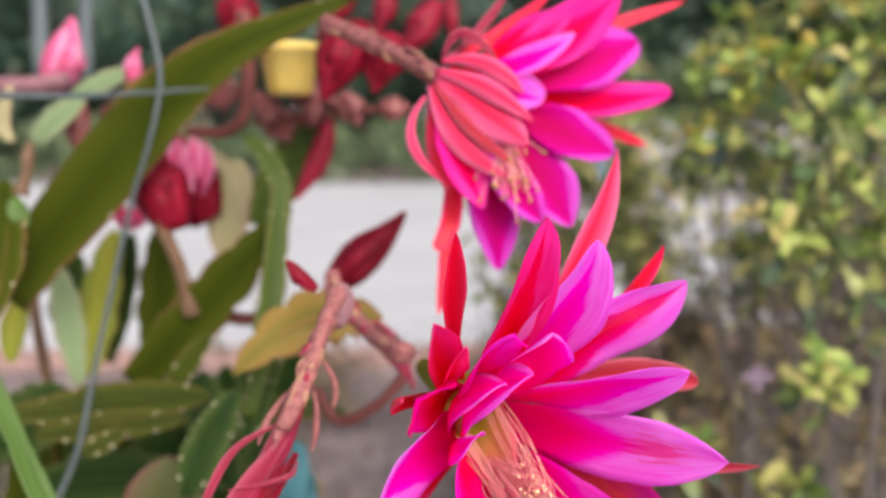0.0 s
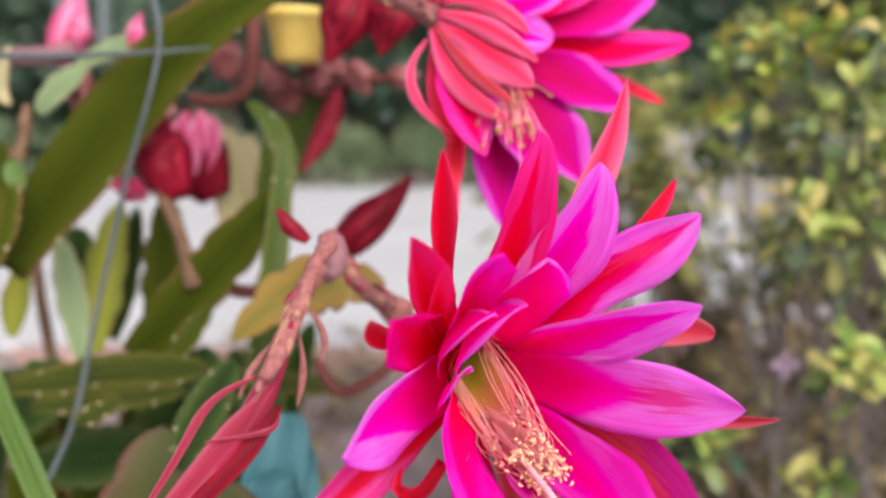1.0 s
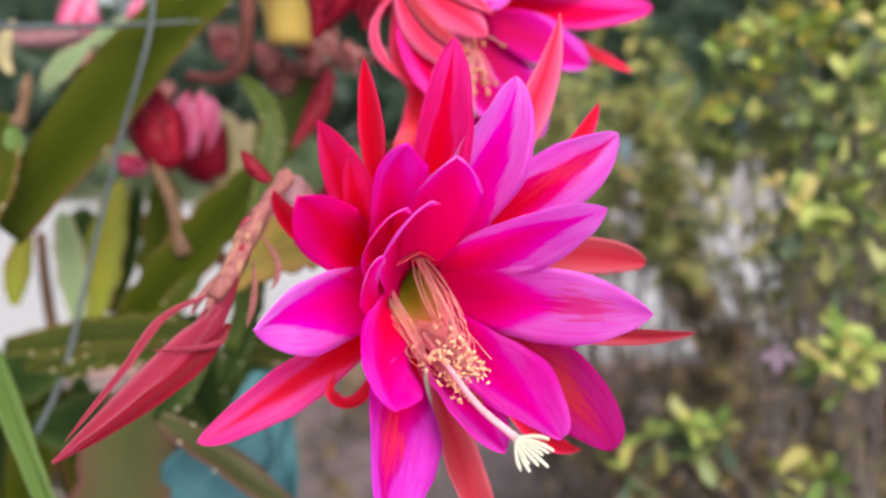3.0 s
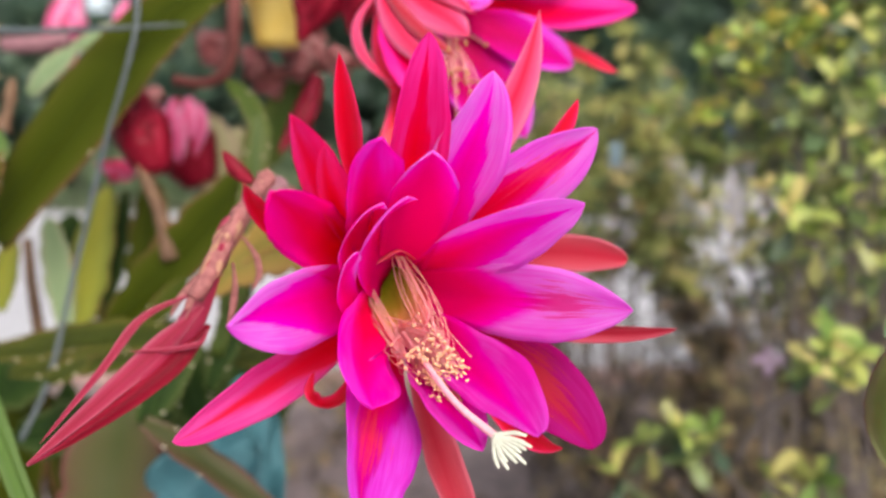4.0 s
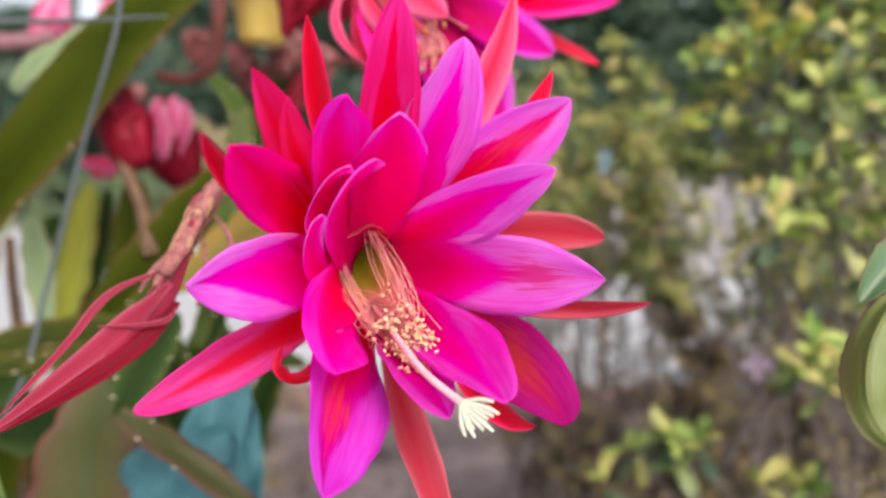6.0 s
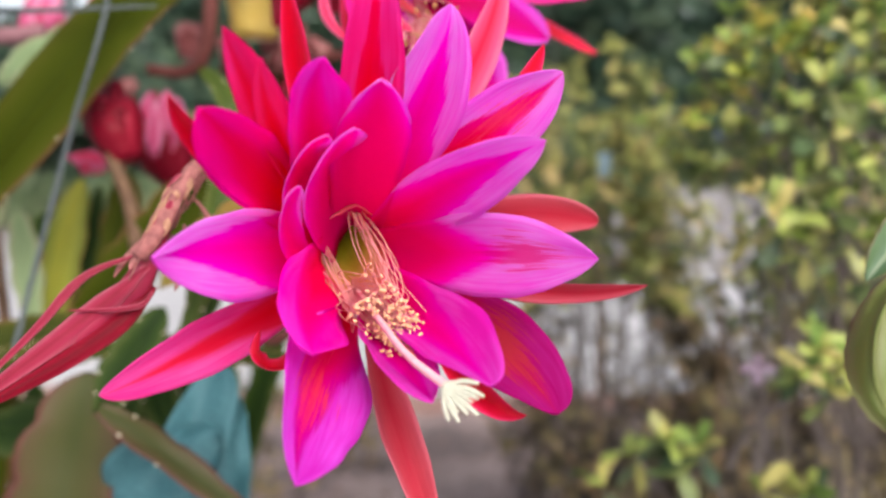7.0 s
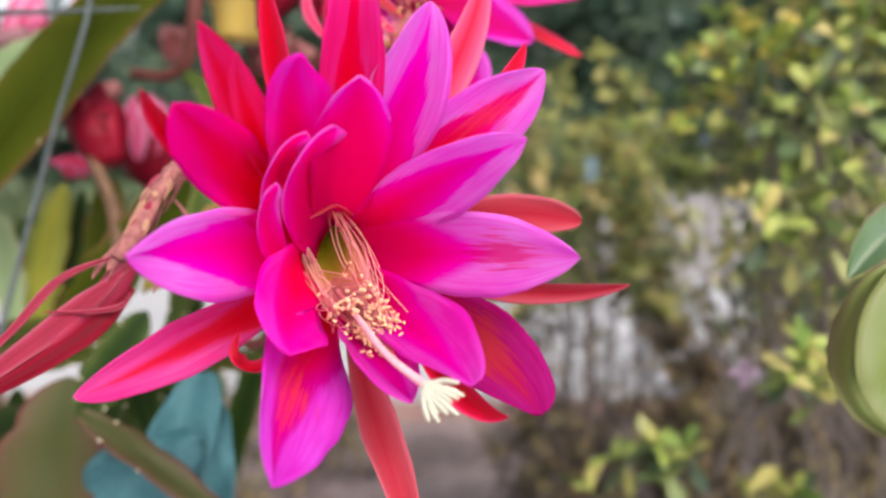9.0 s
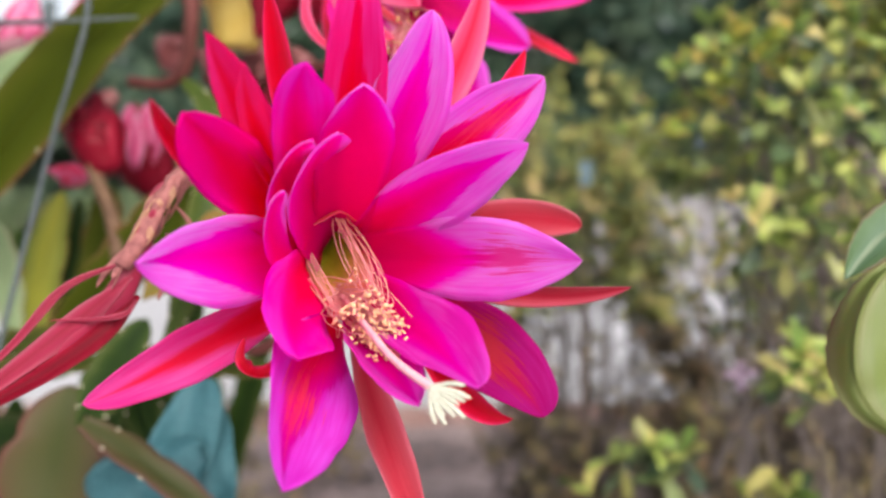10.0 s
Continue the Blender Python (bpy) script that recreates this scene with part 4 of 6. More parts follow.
for k in range(36):
    e = Vector((0.0364, 0.4607, 1.2230)) + Vector((0.008 * rng.gauss(0, 1), 0.004 * rng.gauss(0, 1), 0.007 * rng.gauss(0, 1)))
    s = Vector((0.0288, 0.4951, 1.2517))
    fil = part("filament", tube([s, s.lerp(e, 0.5) + Vector((0.003, 0, 0.002)), e], (0.0004, 0.0003), sides=5, steps=8), FILAMENT, upper)
    a = part("anther", DRY_MESHES[k % 4], None, fil)
    a.matrix_basis = Matrix.Translation(e) @ Euler((rng.uniform(-1.4, 1.4), rng.uniform(-1.4, 1.4), 0)).to_matrix().to_4x4()


# ---- buds ----
def bud(name, base, mid, tip, radius, material, label, seed, sepals=6, spread=0.0, group="buds of the cactus", stalk=None, stalk_r=0.003, core=None):
    """A closed flower: a spindle wrapped in long overlapping sepals, on a stalk."""
    ob = thing(name, base, label, "flower bud", group)
    line = [bezier(base, mid, tip, k / 6)[0] for k in range(7)]
    part("core", tube(line, (radius * 0.45, radius * 0.8, radius * 0.9, radius * 0.75, radius * 0.45, radius * 0.1), lump=0.1, seed=seed, sides=12), core or material, ob)
    d = (Vector(tip) - Vector(base)).normalized()
    x = d.orthogonal().normalized()
    y = d.cross(x)
    r = random.Random(seed)
    for k in range(sepals):
        a = 2 * math.pi * (k + 0.4 * r.random()) / sepals
        out = x * math.cos(a) + y * math.sin(a)
        e = Vector(tip) + out * (radius * (0.15 + spread)) - d * radius * r.random() * 2.5
        part("sepal", blade(Vector(base) + out * radius * 0.4, Vector(mid) + out * radius * (0.98 + spread * 0.5), e, radius * min(1.5, 9.0 / sepals), out, cup=-0.55, thick=0.0008, seed=seed + k, point=0.9, foot=0.5, belly=0.45, nu=16, nv=6), material, ob)
    if stalk:
        part("stalk", tube(stalk, (stalk_r, stalk_r * 0.8, stalk_r), lump=0.2, seed=seed), STEM_RED, ob)
    return ob


# the long hanging bud with loose thread-like sepals
hang = thing("flower_bud", (-0.0549, 0.4224, 1.1657), "closed dusky-red flower hanging from a scaly pink tube", "flower bud", "buds of the cactus")
HF = Vector((0.1, -1, 0.1))
part("flower_tube", tube([(-0.0546, 0.4277, 1.1677), (-0.0588, 0.4088, 1.1554), (-0.0626, 0.3911, 1.1441), (-0.0681, 0.3828, 1.1282), (-0.0756, 0.3744, 1.1116)], (0.0046, 0.0038, 0.0038, 0.0048, 0.0030), lump=0.6, steps=44, seed=4), STEM, hang, "pink-brown scaly flower tube")
part("body", tube([(-0.0688, 0.3837, 1.1279), (-0.0800, 0.3813, 1.0991), (-0.0926, 0.3584, 1.0813), (-0.1082, 0.3344, 1.0639), (-0.1199, 0.3096, 1.0550)], (0.0042, 0.0062, 0.0056, 0.0034, 0.0008), sides=20, steps=40, lump=0.06, ribs=6, rib=0.07), BUD_PINK, hang)
H = [
    (BUD_PINK, (-0.0738, 0.3787, 1.1079), (-0.0914, 0.3531, 1.0867), (-0.1190, 0.3077, 1.0559), 0.0108, 71),
    (BUD_RED, (-0.0697, 0.3758, 1.0994), (-0.0850, 0.3545, 1.0796), (-0.1137, 0.3132, 1.0574), 0.0095, 72),
    (BUD_PINK, (-0.0778, 0.3791, 1.1130), [(-0.0976, 0.3669, 1.1034), (-0.1082, 0.3468, 1.0831)], (-0.1184, 0.3165, 1.0615), 0.0042, 74),
    (BUD_PINK, (-0.0681, 0.3697, 1.0983), [(-0.0702, 0.3649, 1.0929), (-0.0803, 0.3602, 1.0909)], (-0.0961, 0.3514, 1.0914), 0.0026, 75),
]
for material, a, b, c, w, seed in H:
    part("sepal", blade(a, b, c, w, HF, cup=-0.6, thick=0.0009, seed=seed, point=0.8, foot=0.28, belly=0.45, taper=2.8), material, hang)
for k, (a, b, c) in enumerate((((-0.0669, 0.3999, 1.1313), (-0.0827, 0.3872, 1.1153), (-0.0874, 0.3754, 1.1030)), ((-0.0654, 0.3994, 1.1259), (-0.0619, 0.3897, 1.1112), (-0.0638, 0.3838, 1.0962)), ((-0.0681, 0.4052, 1.1333), (-0.0760, 0.3870, 1.1115), (-0.0796, 0.3758, 1.1031)), ((-0.0652, 0.4109, 1.1382), (-0.0558, 0.4098, 1.1244), (-0.0556, 0.3982, 1.1124)), ((-0.0682, 0.3936, 1.1213), (-0.0759, 0.3772, 1.1134), (-0.0787, 0.3712, 1.1068)))):
    part("bract", blade(a, b, c, 0.0036, HF, cup=-0.6, thick=0.0008, seed=80 + k, nu=14, nv=6), STEM, hang, "thin pink-brown bract")
rng = random.Random(3)
for k in range(40):
    u = 0.04 + 0.92 * k / 40
    c = spline([(-0.0546, 0.4277, 1.1677), (-0.0588, 0.4088, 1.1554), (-0.0626, 0.3911, 1.1441), (-0.0681, 0.3828, 1.1282)], u)
    o = Vector((rng.uniform(-1, 1), -0.9, rng.uniform(-0.3, 0.6))).normalized()
    long = rng.uniform(0.6, 1.15)
    part("bract", blade(c + o * 0.0042, c + o * 0.0066 + Vector((-0.0015, 0, -0.004)) * long, c + o * rng.uniform(0.005, 0.0085) + Vector((-0.004, 0, -0.011)) * long, 0.0036, o, cup=-0.4, thick=0.0009, seed=k, nu=8, nv=4, taper=2.6), (STEM, BRACT, STEM, BUD_PINK, BRACT)[k % 5], hang)

for k in range(9):
    # loose strap-like bracts that hang along the tube
    u = 0.06 + 0.9 * k / 9
    c = spline([(-0.0546, 0.4277, 1.1677), (-0.0588, 0.4088, 1.1554), (-0.0626, 0.3911, 1.1441), (-0.0681, 0.3828, 1.1282)], u)
    o = Vector((rng.uniform(-1, 1), -0.8, rng.uniform(-0.2, 0.4))).normalized()
    fall = Vector((-0.011 + rng.uniform(-0.006, 0.006), -0.004, -0.022 - 0.012 * rng.random()))
    part("bract", blade(c + o * 0.0045, c + o * rng.uniform(0.0075, 0.0105) + fall * 0.5, c + o * rng.uniform(0.004, 0.011) + fall, rng.uniform(0.0013, 0.0022), o, cup=-0.5, thick=0.0007, seed=300 + k, nu=12, nv=4, twist=rng.uniform(-50, 50)), (STEM, BUD_PINK, STEM, BRACT)[k % 4], hang)

# the small dark bud, its pale knob and the dying ochre stem that carries them
bud("flower_bud", (-0.0896, 0.6493, 1.1274), (-0.0649, 0.6527, 1.1519), (-0.0297, 0.6577, 1.1876), 0.0165, BUD_RED, "pointed dark red bud on a yellowing stem", 90, sepals=6)
knob = thing("fruit_knob", (-0.0596, 0.4399, 1.1463), "pale pink swollen knob at the end of a stem", "cactus fruit", "buds of the cactus")
part("body", tube([(-0.0571, 0.4546, 1.1648), (-0.0566, 0.4497, 1.1587), (-0.0579, 0.4447, 1.1521), (-0.0596, 0.4399, 1.1463)], (0.0045, 0.0074, 0.0078, 0.005), sides=16, lump=0.15), MAUVE, knob, "smooth dusty pink skin")
bud("flower_bud", (-0.0528, 0.5865, 1.1122), (-0.0385, 0.5845, 1.0980), (-0.0201, 0.5800, 1.0655), 0.0085, BUD_PINK, "small dusky pink bud drooping behind the open flower", 95, sepals=5)
bud("flower_bud", (-0.0703, 0.4524, 1.1639), (-0.0800, 0.4515, 1.1717), (-0.0857, 0.4498, 1.1808), 0.005, BUD_RED, "tiny dark red bud at the edge of a stem", 96, sepals=4)
cladode("orchid_cactus", (-0.0475, 0.5864, 1.1109), (-0.0974, 0.5919, 1.1147), (-0.1549, 0.5911, 1.0732), 0.046, (0.1, -1, 0.1), CLAD_OCHRE, "yellowing ochre cactus stem with a notched edge", notch=0.26, scallop=5, point=0.9)


# ---- flat green stems ----
FACE = (0.1, -1, 0.15)
cladode("orchid_cactus", (-0.3707, 0.6876, 1.1128), [(-0.2648, 0.6739, 1.2306), (-0.2171, 0.6706, 1.279), (-0.165, 0.6708, 1.3169)], (-0.0639, 0.6716, 1.3585), 0.057, FACE, CLAD, "long dark green flat stem with a reddish notched edge", scallop=11, foot=0.75, point=0.9, belly=0.25, taper=2.5, roll=5, notch=0.07)
cladode("orchid_cactus", (-0.3292, 0.5874, 1.1182), (-0.339, 0.6344, 1.1657), (-0.3576, 0.6713, 1.2125), 0.036, FACE, CLAD, "broad green flat stem at the wire fence", scallop=5)
cladode("orchid_cactus", (-0.2773, 0.7160, 1.0275), (-0.2084, 0.7059, 1.0992), (-0.1405, 0.6962, 1.1743), 0.05, FACE, CLAD, "olive green flat stem with a yellow upper edge", scallop=5, foot=0.6)
cladode("orchid_cactus", (-0.3663, 0.8333, 1.0001), (-0.3533, 0.8337, 1.0748), (-0.3319, 0.8347, 1.1535), 0.042, (0.5, -1, 0.1), CLAD_YELLOW, "yellow-green upright flat stem", scallop=4, areoles=False)
cladode("orchid_cactus", (-0.3568, 0.8548, 1.0092), (-0.3349, 0.8550, 1.0825), (-0.3240, 0.8542, 1.1483), 0.03, (-0.3, -1, 0.1), CLAD_DARK_SHADED, "dark green upright flat stem", scallop=4, areoles=False)
cladode("orchid_cactus", (-0.2975, 0.8159, 1.0201), (-0.2827, 0.8157, 1.0902), (-0.2793, 0.8156, 1.1614), 0.045, (0.2, -1, 0.1), CLAD, "matt green upright flat stem", scallop=4, areoles=False)
cladode("orchid_cactus", (-0.3604, 0.7934, 1.0034), (-0.3671, 0.7930, 1.0721), (-0.3735, 0.7900, 1.1230), 0.03, (0.4, -1, 0.1), CLAD_PALE, "pale green narrow upright stem", scallop=4, areoles=False)
cladode("orchid_cactus", (-0.4374, 0.9519, 0.9818), (-0.4363, 0.9533, 1.0632), (-0.4337, 0.9507, 1.1170), 0.05, (0.4, -1, 0.1), CLAD_DARK_SHADED, "shaded green upright stem", scallop=4, areoles=False)
cladode("orchid_cactus", (-0.4171, 0.7771, 1.0311), (-0.4092, 0.7723, 1.0685), (-0.3934, 0.7669, 1.1024), 0.026, (0.4, -1, 0.1), CLAD_YELLOW, "small yellow tip of a flat stem", scallop=3, areoles=False)
cladode("orchid_cactus", (-0.1550, 0.6348, 1.0248), (-0.1411, 0.6676, 1.1145), (-0.1381, 0.7026, 1.2193), 0.024, (0.6, -1, 0.1), CLAD_MID, "narrow green upright stem", scallop=6)
cladode("orchid_cactus", (-0.1357, 0.6946, 1.1625), (-0.1425, 0.7119, 1.2140), (-0.1740, 0.7267, 1.2476), 0.019, (0.3, -1, 0.1), CLAD_MID, "thin green stem with a bent tip", scallop=4)
cladode("orchid_cactus", (-0.1886, 0.8351, 1.1564), (-0.1609, 0.8323, 1.2080), (-0.1170, 0.8304, 1.2667), 0.046, FACE, CLAD_MID, "bright green flat stem behind the buds", scallop=4)
cladode("orchid_cactus", (-0.2411, 0.9085, 1.1039), (-0.2411, 0.9173, 1.1661), (-0.2568, 0.9264, 1.2314), 0.05, (0.3, -1, 0.1), CLAD_TAN, "pale tan rounded flat stem", scallop=3, areoles=False)
cladode("orchid_cactus", (-0.2385, 0.9526, 1.1300), (-0.2352, 0.9590, 1.1754), (-0.2385, 0.9653, 1.2209), 0.034, (0.3, -1, 0.1), CLAD_TAN, "tan flat stem in the shade", scallop=3, areoles=False)
cladode("orchid_cactus", (-0.365, 0.6736, 1.0135), (-0.2727, 0.6655, 1.0276), (-0.1884, 0.6469, 1.0386), 0.036, (0.0, -1, 0.5), CLAD_LIME, "lime-green flat stem lying across the clump", roll=-8, scallop=7, notch=0.12)
cladode("orchid_cactus", (-0.3409, 0.6617, 1.0005), (-0.271, 0.6533, 1.0124), (-0.2076, 0.6443, 1.0205), 0.026, (0.1, -1, 0.6), CLAD_LIME, "olive flat stem under another, with pale areoles", scallop=5)
cladode("orchid_cactus", (-0.1859, 0.5691, 0.9885), (-0.1744, 0.5838, 1.0212), (-0.1540, 0.5993, 1.0594), 0.034, (0.4, -1, 0.2), CLAD_DARK_SHADED, "deep green stem with white areoles on its edge", scallop=6)
cladode("orchid_cactus", (-0.1595, 0.6311, 0.9980), (-0.1504, 0.6573, 1.0409), (-0.1428, 0.6833, 1.0821), 0.026, (0.7, -1, 0.2), CLAD_DARK_SHADED, "narrow shaded green stem", scallop=5)
cladode("orchid_cactus", (-0.2312, 0.6766, 1.0348), (-0.2176, 0.6897, 1.0557), (-0.2025, 0.7028, 1.0773), 0.02, (0.2, -1, 0.4), CLAD, "short olive side stem", scallop=3)
cladode("orchid_cactus", (-0.1760, 0.4300, 0.9390), (-0.2450, 0.4800, 1.0290), (-0.3037, 0.5261, 1.1132), 0.0145, (0.8, -1, 0.3), CLAD_BRIGHT, "bright green narrow stem close to the lens", scallop=3, areoles=False, point=0.4, stalk=True)
cladode("orchid_cactus", (-0.3854, 0.7866, 1.2421), (-0.3621, 0.7790, 1.2604), (-0.3289, 0.7718, 1.2809), 0.03, (0.1, -1, 0.5), CLAD_PALE, "pale green leaf-like stem tip", scallop=3, areoles=False)
cladode("orchid_cactus", (-0.3571, 0.8132, 1.2879), (-0.3230, 0.8045, 1.2981), (-0.2923, 0.7958, 1.3080), 0.024, (0.1, -1, 0.5), CLAD_PALE, "pale green stem tip above the wire", scallop=3, areoles=False)
cladode("orchid_cactus", (-0.2838, 0.7082, 1.2595), (-0.2585, 0.7014, 1.2827), (-0.2246, 0.6948, 1.3075), 0.018, (0.1, -1, 0.5), CLAD_OCHRE, "orange-brown dry edge of an old stem", scallop=3, areoles=False)
cladode("orchid_cactus", (-0.2273, 0.5619, 0.8486), (-0.213, 0.5702, 0.9385), (-0.1989, 0.5775, 1.0153), 0.076, (0.25, -1, 0.1), PAD, "broad olive pad with a reddish rim and white areoles", scallop=4, thick=0.006, ribbed=False)
cladode("orchid_cactus", (-0.1685, 0.5281, 1.0037), (-0.1269, 0.5329, 0.9742), (-0.0556, 0.5372, 0.9178), 0.024, (0.4, -0.6, 0.9), PAD, "olive stem seen along its pink-brown edge", scallop=4, ribbed=False)
cladode("orchid_cactus", (-0.2324, 0.6262, 0.9082), (-0.2148, 0.6411, 0.9500), (-0.1954, 0.6785, 1.0167), 0.03, (0.5, -1, 0.1), CLAD_DARK_SHADED, "dark green stem behind the pad", scallop=4)
cladode("orchid_cactus", (-0.1803, 0.6734, 0.9502), (-0.2029, 0.6960, 0.9928), (-0.2164, 0.7194, 1.0383), 0.045, (0.2, -1, 0.1), CLAD_DARK_SHADED, "dark green stem in deep shade", scallop=4)
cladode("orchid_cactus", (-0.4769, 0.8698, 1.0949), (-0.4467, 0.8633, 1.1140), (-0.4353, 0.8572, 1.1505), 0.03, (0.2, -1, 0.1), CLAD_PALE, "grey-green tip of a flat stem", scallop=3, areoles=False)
cladode("orchid_cactus", (-0.3854, 0.7414, 0.9206), (-0.3133, 0.7231, 0.9341), (-0.2343, 0.7048, 0.9475), 0.06, (0.1, -1, 0.8), CLAD_DARK_SHADED, "stem low in the clump, shade put into its dark colour", scallop=5, areoles=False)
cladode("orchid_cactus", (-0.4609, 0.8032, 0.9293), (-0.4151, 0.8080, 0.9633), (-0.3807, 0.8120, 0.9917), 0.07, (0.1, -1, 0.3), CLAD_DARK_SHADED, "stem far down in the clump, shade put into its colour", scallop=5, areoles=False)
cladode("orchid_cactus", (-0.3156, 0.7763, 0.8815), (-0.2709, 0.7841, 0.9369), (-0.2541, 0.7918, 0.9923), 0.08, (0.1, -1, 0.3), CLAD_DARK_SHADED, "broad stem far down in the clump, shade put into its colour", scallop=5, areoles=False)
cladode("orchid_cactus", (-0.3441, 0.6656, 1.2433), (-0.3509, 0.6681, 1.2612), (-0.3441, 0.6718, 1.2879), 0.012, FACE, CLAD_TAN, "thin dull olive stem at the wire", scallop=3, areoles=False)

cladode("orchid_cactus", (-0.27, 0.5928, 1.0133), (-0.2556, 0.5937, 1.0196), (-0.2378, 0.5951, 1.0292), 0.017, (0.2, -1, 0.4), CLAD_LIME, "small knobbly lime-green shoot", scallop=3, notch=0.3)
cladode("orchid_cactus", (-0.3278, 0.6462, 1.1775), (-0.3336, 0.6477, 1.1885), (-0.3354, 0.6494, 1.2004), 0.016, (0.2, -1, 0.2), CLAD_BRIGHT, "small fresh green shoot at the fence", scallop=3, areoles=False)
cladode("orchid_cactus", (-0.2745, 0.7984, 0.84), (-0.2626, 0.8033, 0.9248), (-0.264, 0.8083, 1.0229), 0.05, (0.3, -1, 0.1), CLAD_DARK_SHADED, "dark green upright stem in the shade of the flower", scallop=5, areoles=False)
cladode("orchid_cactus", (-0.2311, 0.8298, 0.8298), (-0.2336, 0.8338, 0.909), (-0.25, 0.8379, 1.0021), 0.045, (-0.2, -1, 0.1), CLAD_DARK_SHADED, "dark green upright stem in the shade of the flower", scallop=5, areoles=False)
cladode("orchid_cactus", (-0.2013, 0.8605, 0.8193), (-0.2002, 0.8651, 0.9072), (-0.2134, 0.8699, 1.0097), 0.05, (0.5, -1, 0.1), CLAD_DARK_SHADED, "dark green upright stem in the shade of the flower", scallop=5, areoles=False)
cladode("orchid_cactus", (-0.1874, 0.73, 0.9981), (-0.1384, 0.7322, 1.0008), (-0.0892, 0.7339, 0.9947), 0.022, (0.1, -1, 0.6), CLAD_LIME, "olive stem lying behind the flower", scallop=4, areoles=False)
# the dark heart of the clump: extra stems whose deep colour stands for its shade
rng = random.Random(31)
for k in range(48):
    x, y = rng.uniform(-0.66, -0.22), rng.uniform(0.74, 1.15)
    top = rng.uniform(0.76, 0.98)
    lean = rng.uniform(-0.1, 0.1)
    cladode("orchid_cactus", (x, y, top - rng.uniform(0.22, 0.34)), (x + lean * 0.6, y - 0.02, top - 0.12), (x + lean, y - 0.03, top), rng.uniform(0.04, 0.075), (rng.uniform(-0.6, 0.6), -1, 0.1), (CLAD_DARK_SHADED, CLAD_DARK_SHADED, CLAD)[k % 3], "green flat stem in the clump's heart, coloured dark for shade", scallop=5, areoles=False, stalk=True, nu=22)

# reddish round stems and their buds
for label, line, r, material in (
    ("brown round stem curving up to a bud", [(-0.2182, 0.7049, 1.0919), (-0.2280, 0.7103, 1.1308), (-0.2386, 0.7095, 1.1606), (-0.2466, 0.7079, 1.1853)], (0.0075, 0.006, 0.006, 0.007), STEM_BROWN),
    ("reddish round stem bowing between the buds", [(-0.2355, 0.7678, 1.2526), (-0.2044, 0.7675, 1.2500), (-0.1812, 0.7595, 1.2652), (-0.1737, 0.7561, 1.3126), (-0.1776, 0.7572, 1.3568)], (0.005, 0.0055, 0.006, 0.007, 0.007), STEM_RED),
    ("brown round stem in the clump", [(-0.4073, 0.8305, 0.9798), (-0.4191, 0.8386, 1.0379), (-0.4279, 0.8468, 1.0960)], (0.006, 0.006, 0.005), STEM_BROWN),
    ("thin pink-brown stem behind the flower", [(-0.0948, 0.5993, 1.0594), (-0.0766, 0.5864, 1.0398), (-0.0467, 0.5785, 1.0554), (-0.0262, 0.5817, 1.0777)], (0.004, 0.004, 0.004, 0.004), STEM_RED),
    ("lumpy pink-brown round stem among the buds", [(-0.1824, 0.8094, 1.2609), (-0.1441, 0.8101, 1.2623), (-0.0884, 0.8008, 1.2694), (-0.0341, 0.7925, 1.2743)], (0.0035, 0.005, 0.003, 0.0045, 0.003), STEM_RED),
    ("brown scaly shoot with a pale woolly tip", [(-0.3369, 0.6596, 1.201), (-0.3324, 0.6618, 1.2166), (-0.3306, 0.6637, 1.23), (-0.3297, 0.6654, 1.2425)], (0.007, 0.004, 0.0055, 0.003), STEM_BROWN),
    ("reddish horizontal stem piece", [(-0.2015, 0.7248, 1.0900), (-0.1788, 0.7241, 1.0850), (-0.1586, 0.7244, 1.0875)], (0.006, 0.006, 0.005), STEM_RED),
    ("pink stem along the wire", [(-0.4495, 0.8550, 1.2983), (-0.4151, 0.8550, 1.2983), (-0.3807, 0.8558, 1.3040)], (0.008, 0.009, 0.008), MAUVE),
):
    ob = thing("cactus_shoot", line[0], label, "cactus stem", "round stems of the cactus")
    part("stem", tube(line, r, lump=0.2, steps=26), material, ob)

bud("flower_bud", (-0.2319, 0.7155, 1.1673), (-0.2462, 0.7206, 1.2038), (-0.2452, 0.7252, 1.2369), 0.026, BUD_RED, "plump dark red bud", 101, sepals=7)
bud("flower_bud", (-0.2543, 0.8956, 1.1558), (-0.2758, 0.8916, 1.1989), (-0.2787, 0.8882, 1.2471), 0.034, BUD_RED, "half-open dark red flower with pink petals", 102, spread=0.25)
half = thing("cactus_flower", (-0.2758, 0.8882, 1.1749), "half-open pink cactus flower in a dark red calyx", "flower", "flowers of the cactus")
for k, (a, b, c, w) in enumerate((((-0.2666, 0.8682, 1.1765), (-0.2782, 0.8623, 1.2065), (-0.2703, 0.8576, 1.2443), 0.026), ((-0.2607, 0.8691, 1.1824), (-0.2606, 0.8631, 1.2123), (-0.2577, 0.8680, 1.2471), 0.024), ((-0.2665, 0.8591, 1.1832), (-0.2808, 0.8531, 1.2127), (-0.2895, 0.8563, 1.2357), 0.014), ((-0.2577, 0.8691, 1.1824), (-0.2459, 0.8631, 1.2123), (-0.2489, 0.8672, 1.2413), 0.016), ((-0.2665, 0.8582, 1.1774), (-0.2663, 0.8507, 1.1955), (-0.2618, 0.8501, 1.2272), 0.02))):
    part("petal", blade(a, b, c, w, (0, -1, 0.2), cup=-0.3, seed=110 + k, nu=14, nv=6), SEPAL if k == 2 else BUD_PALE, half)
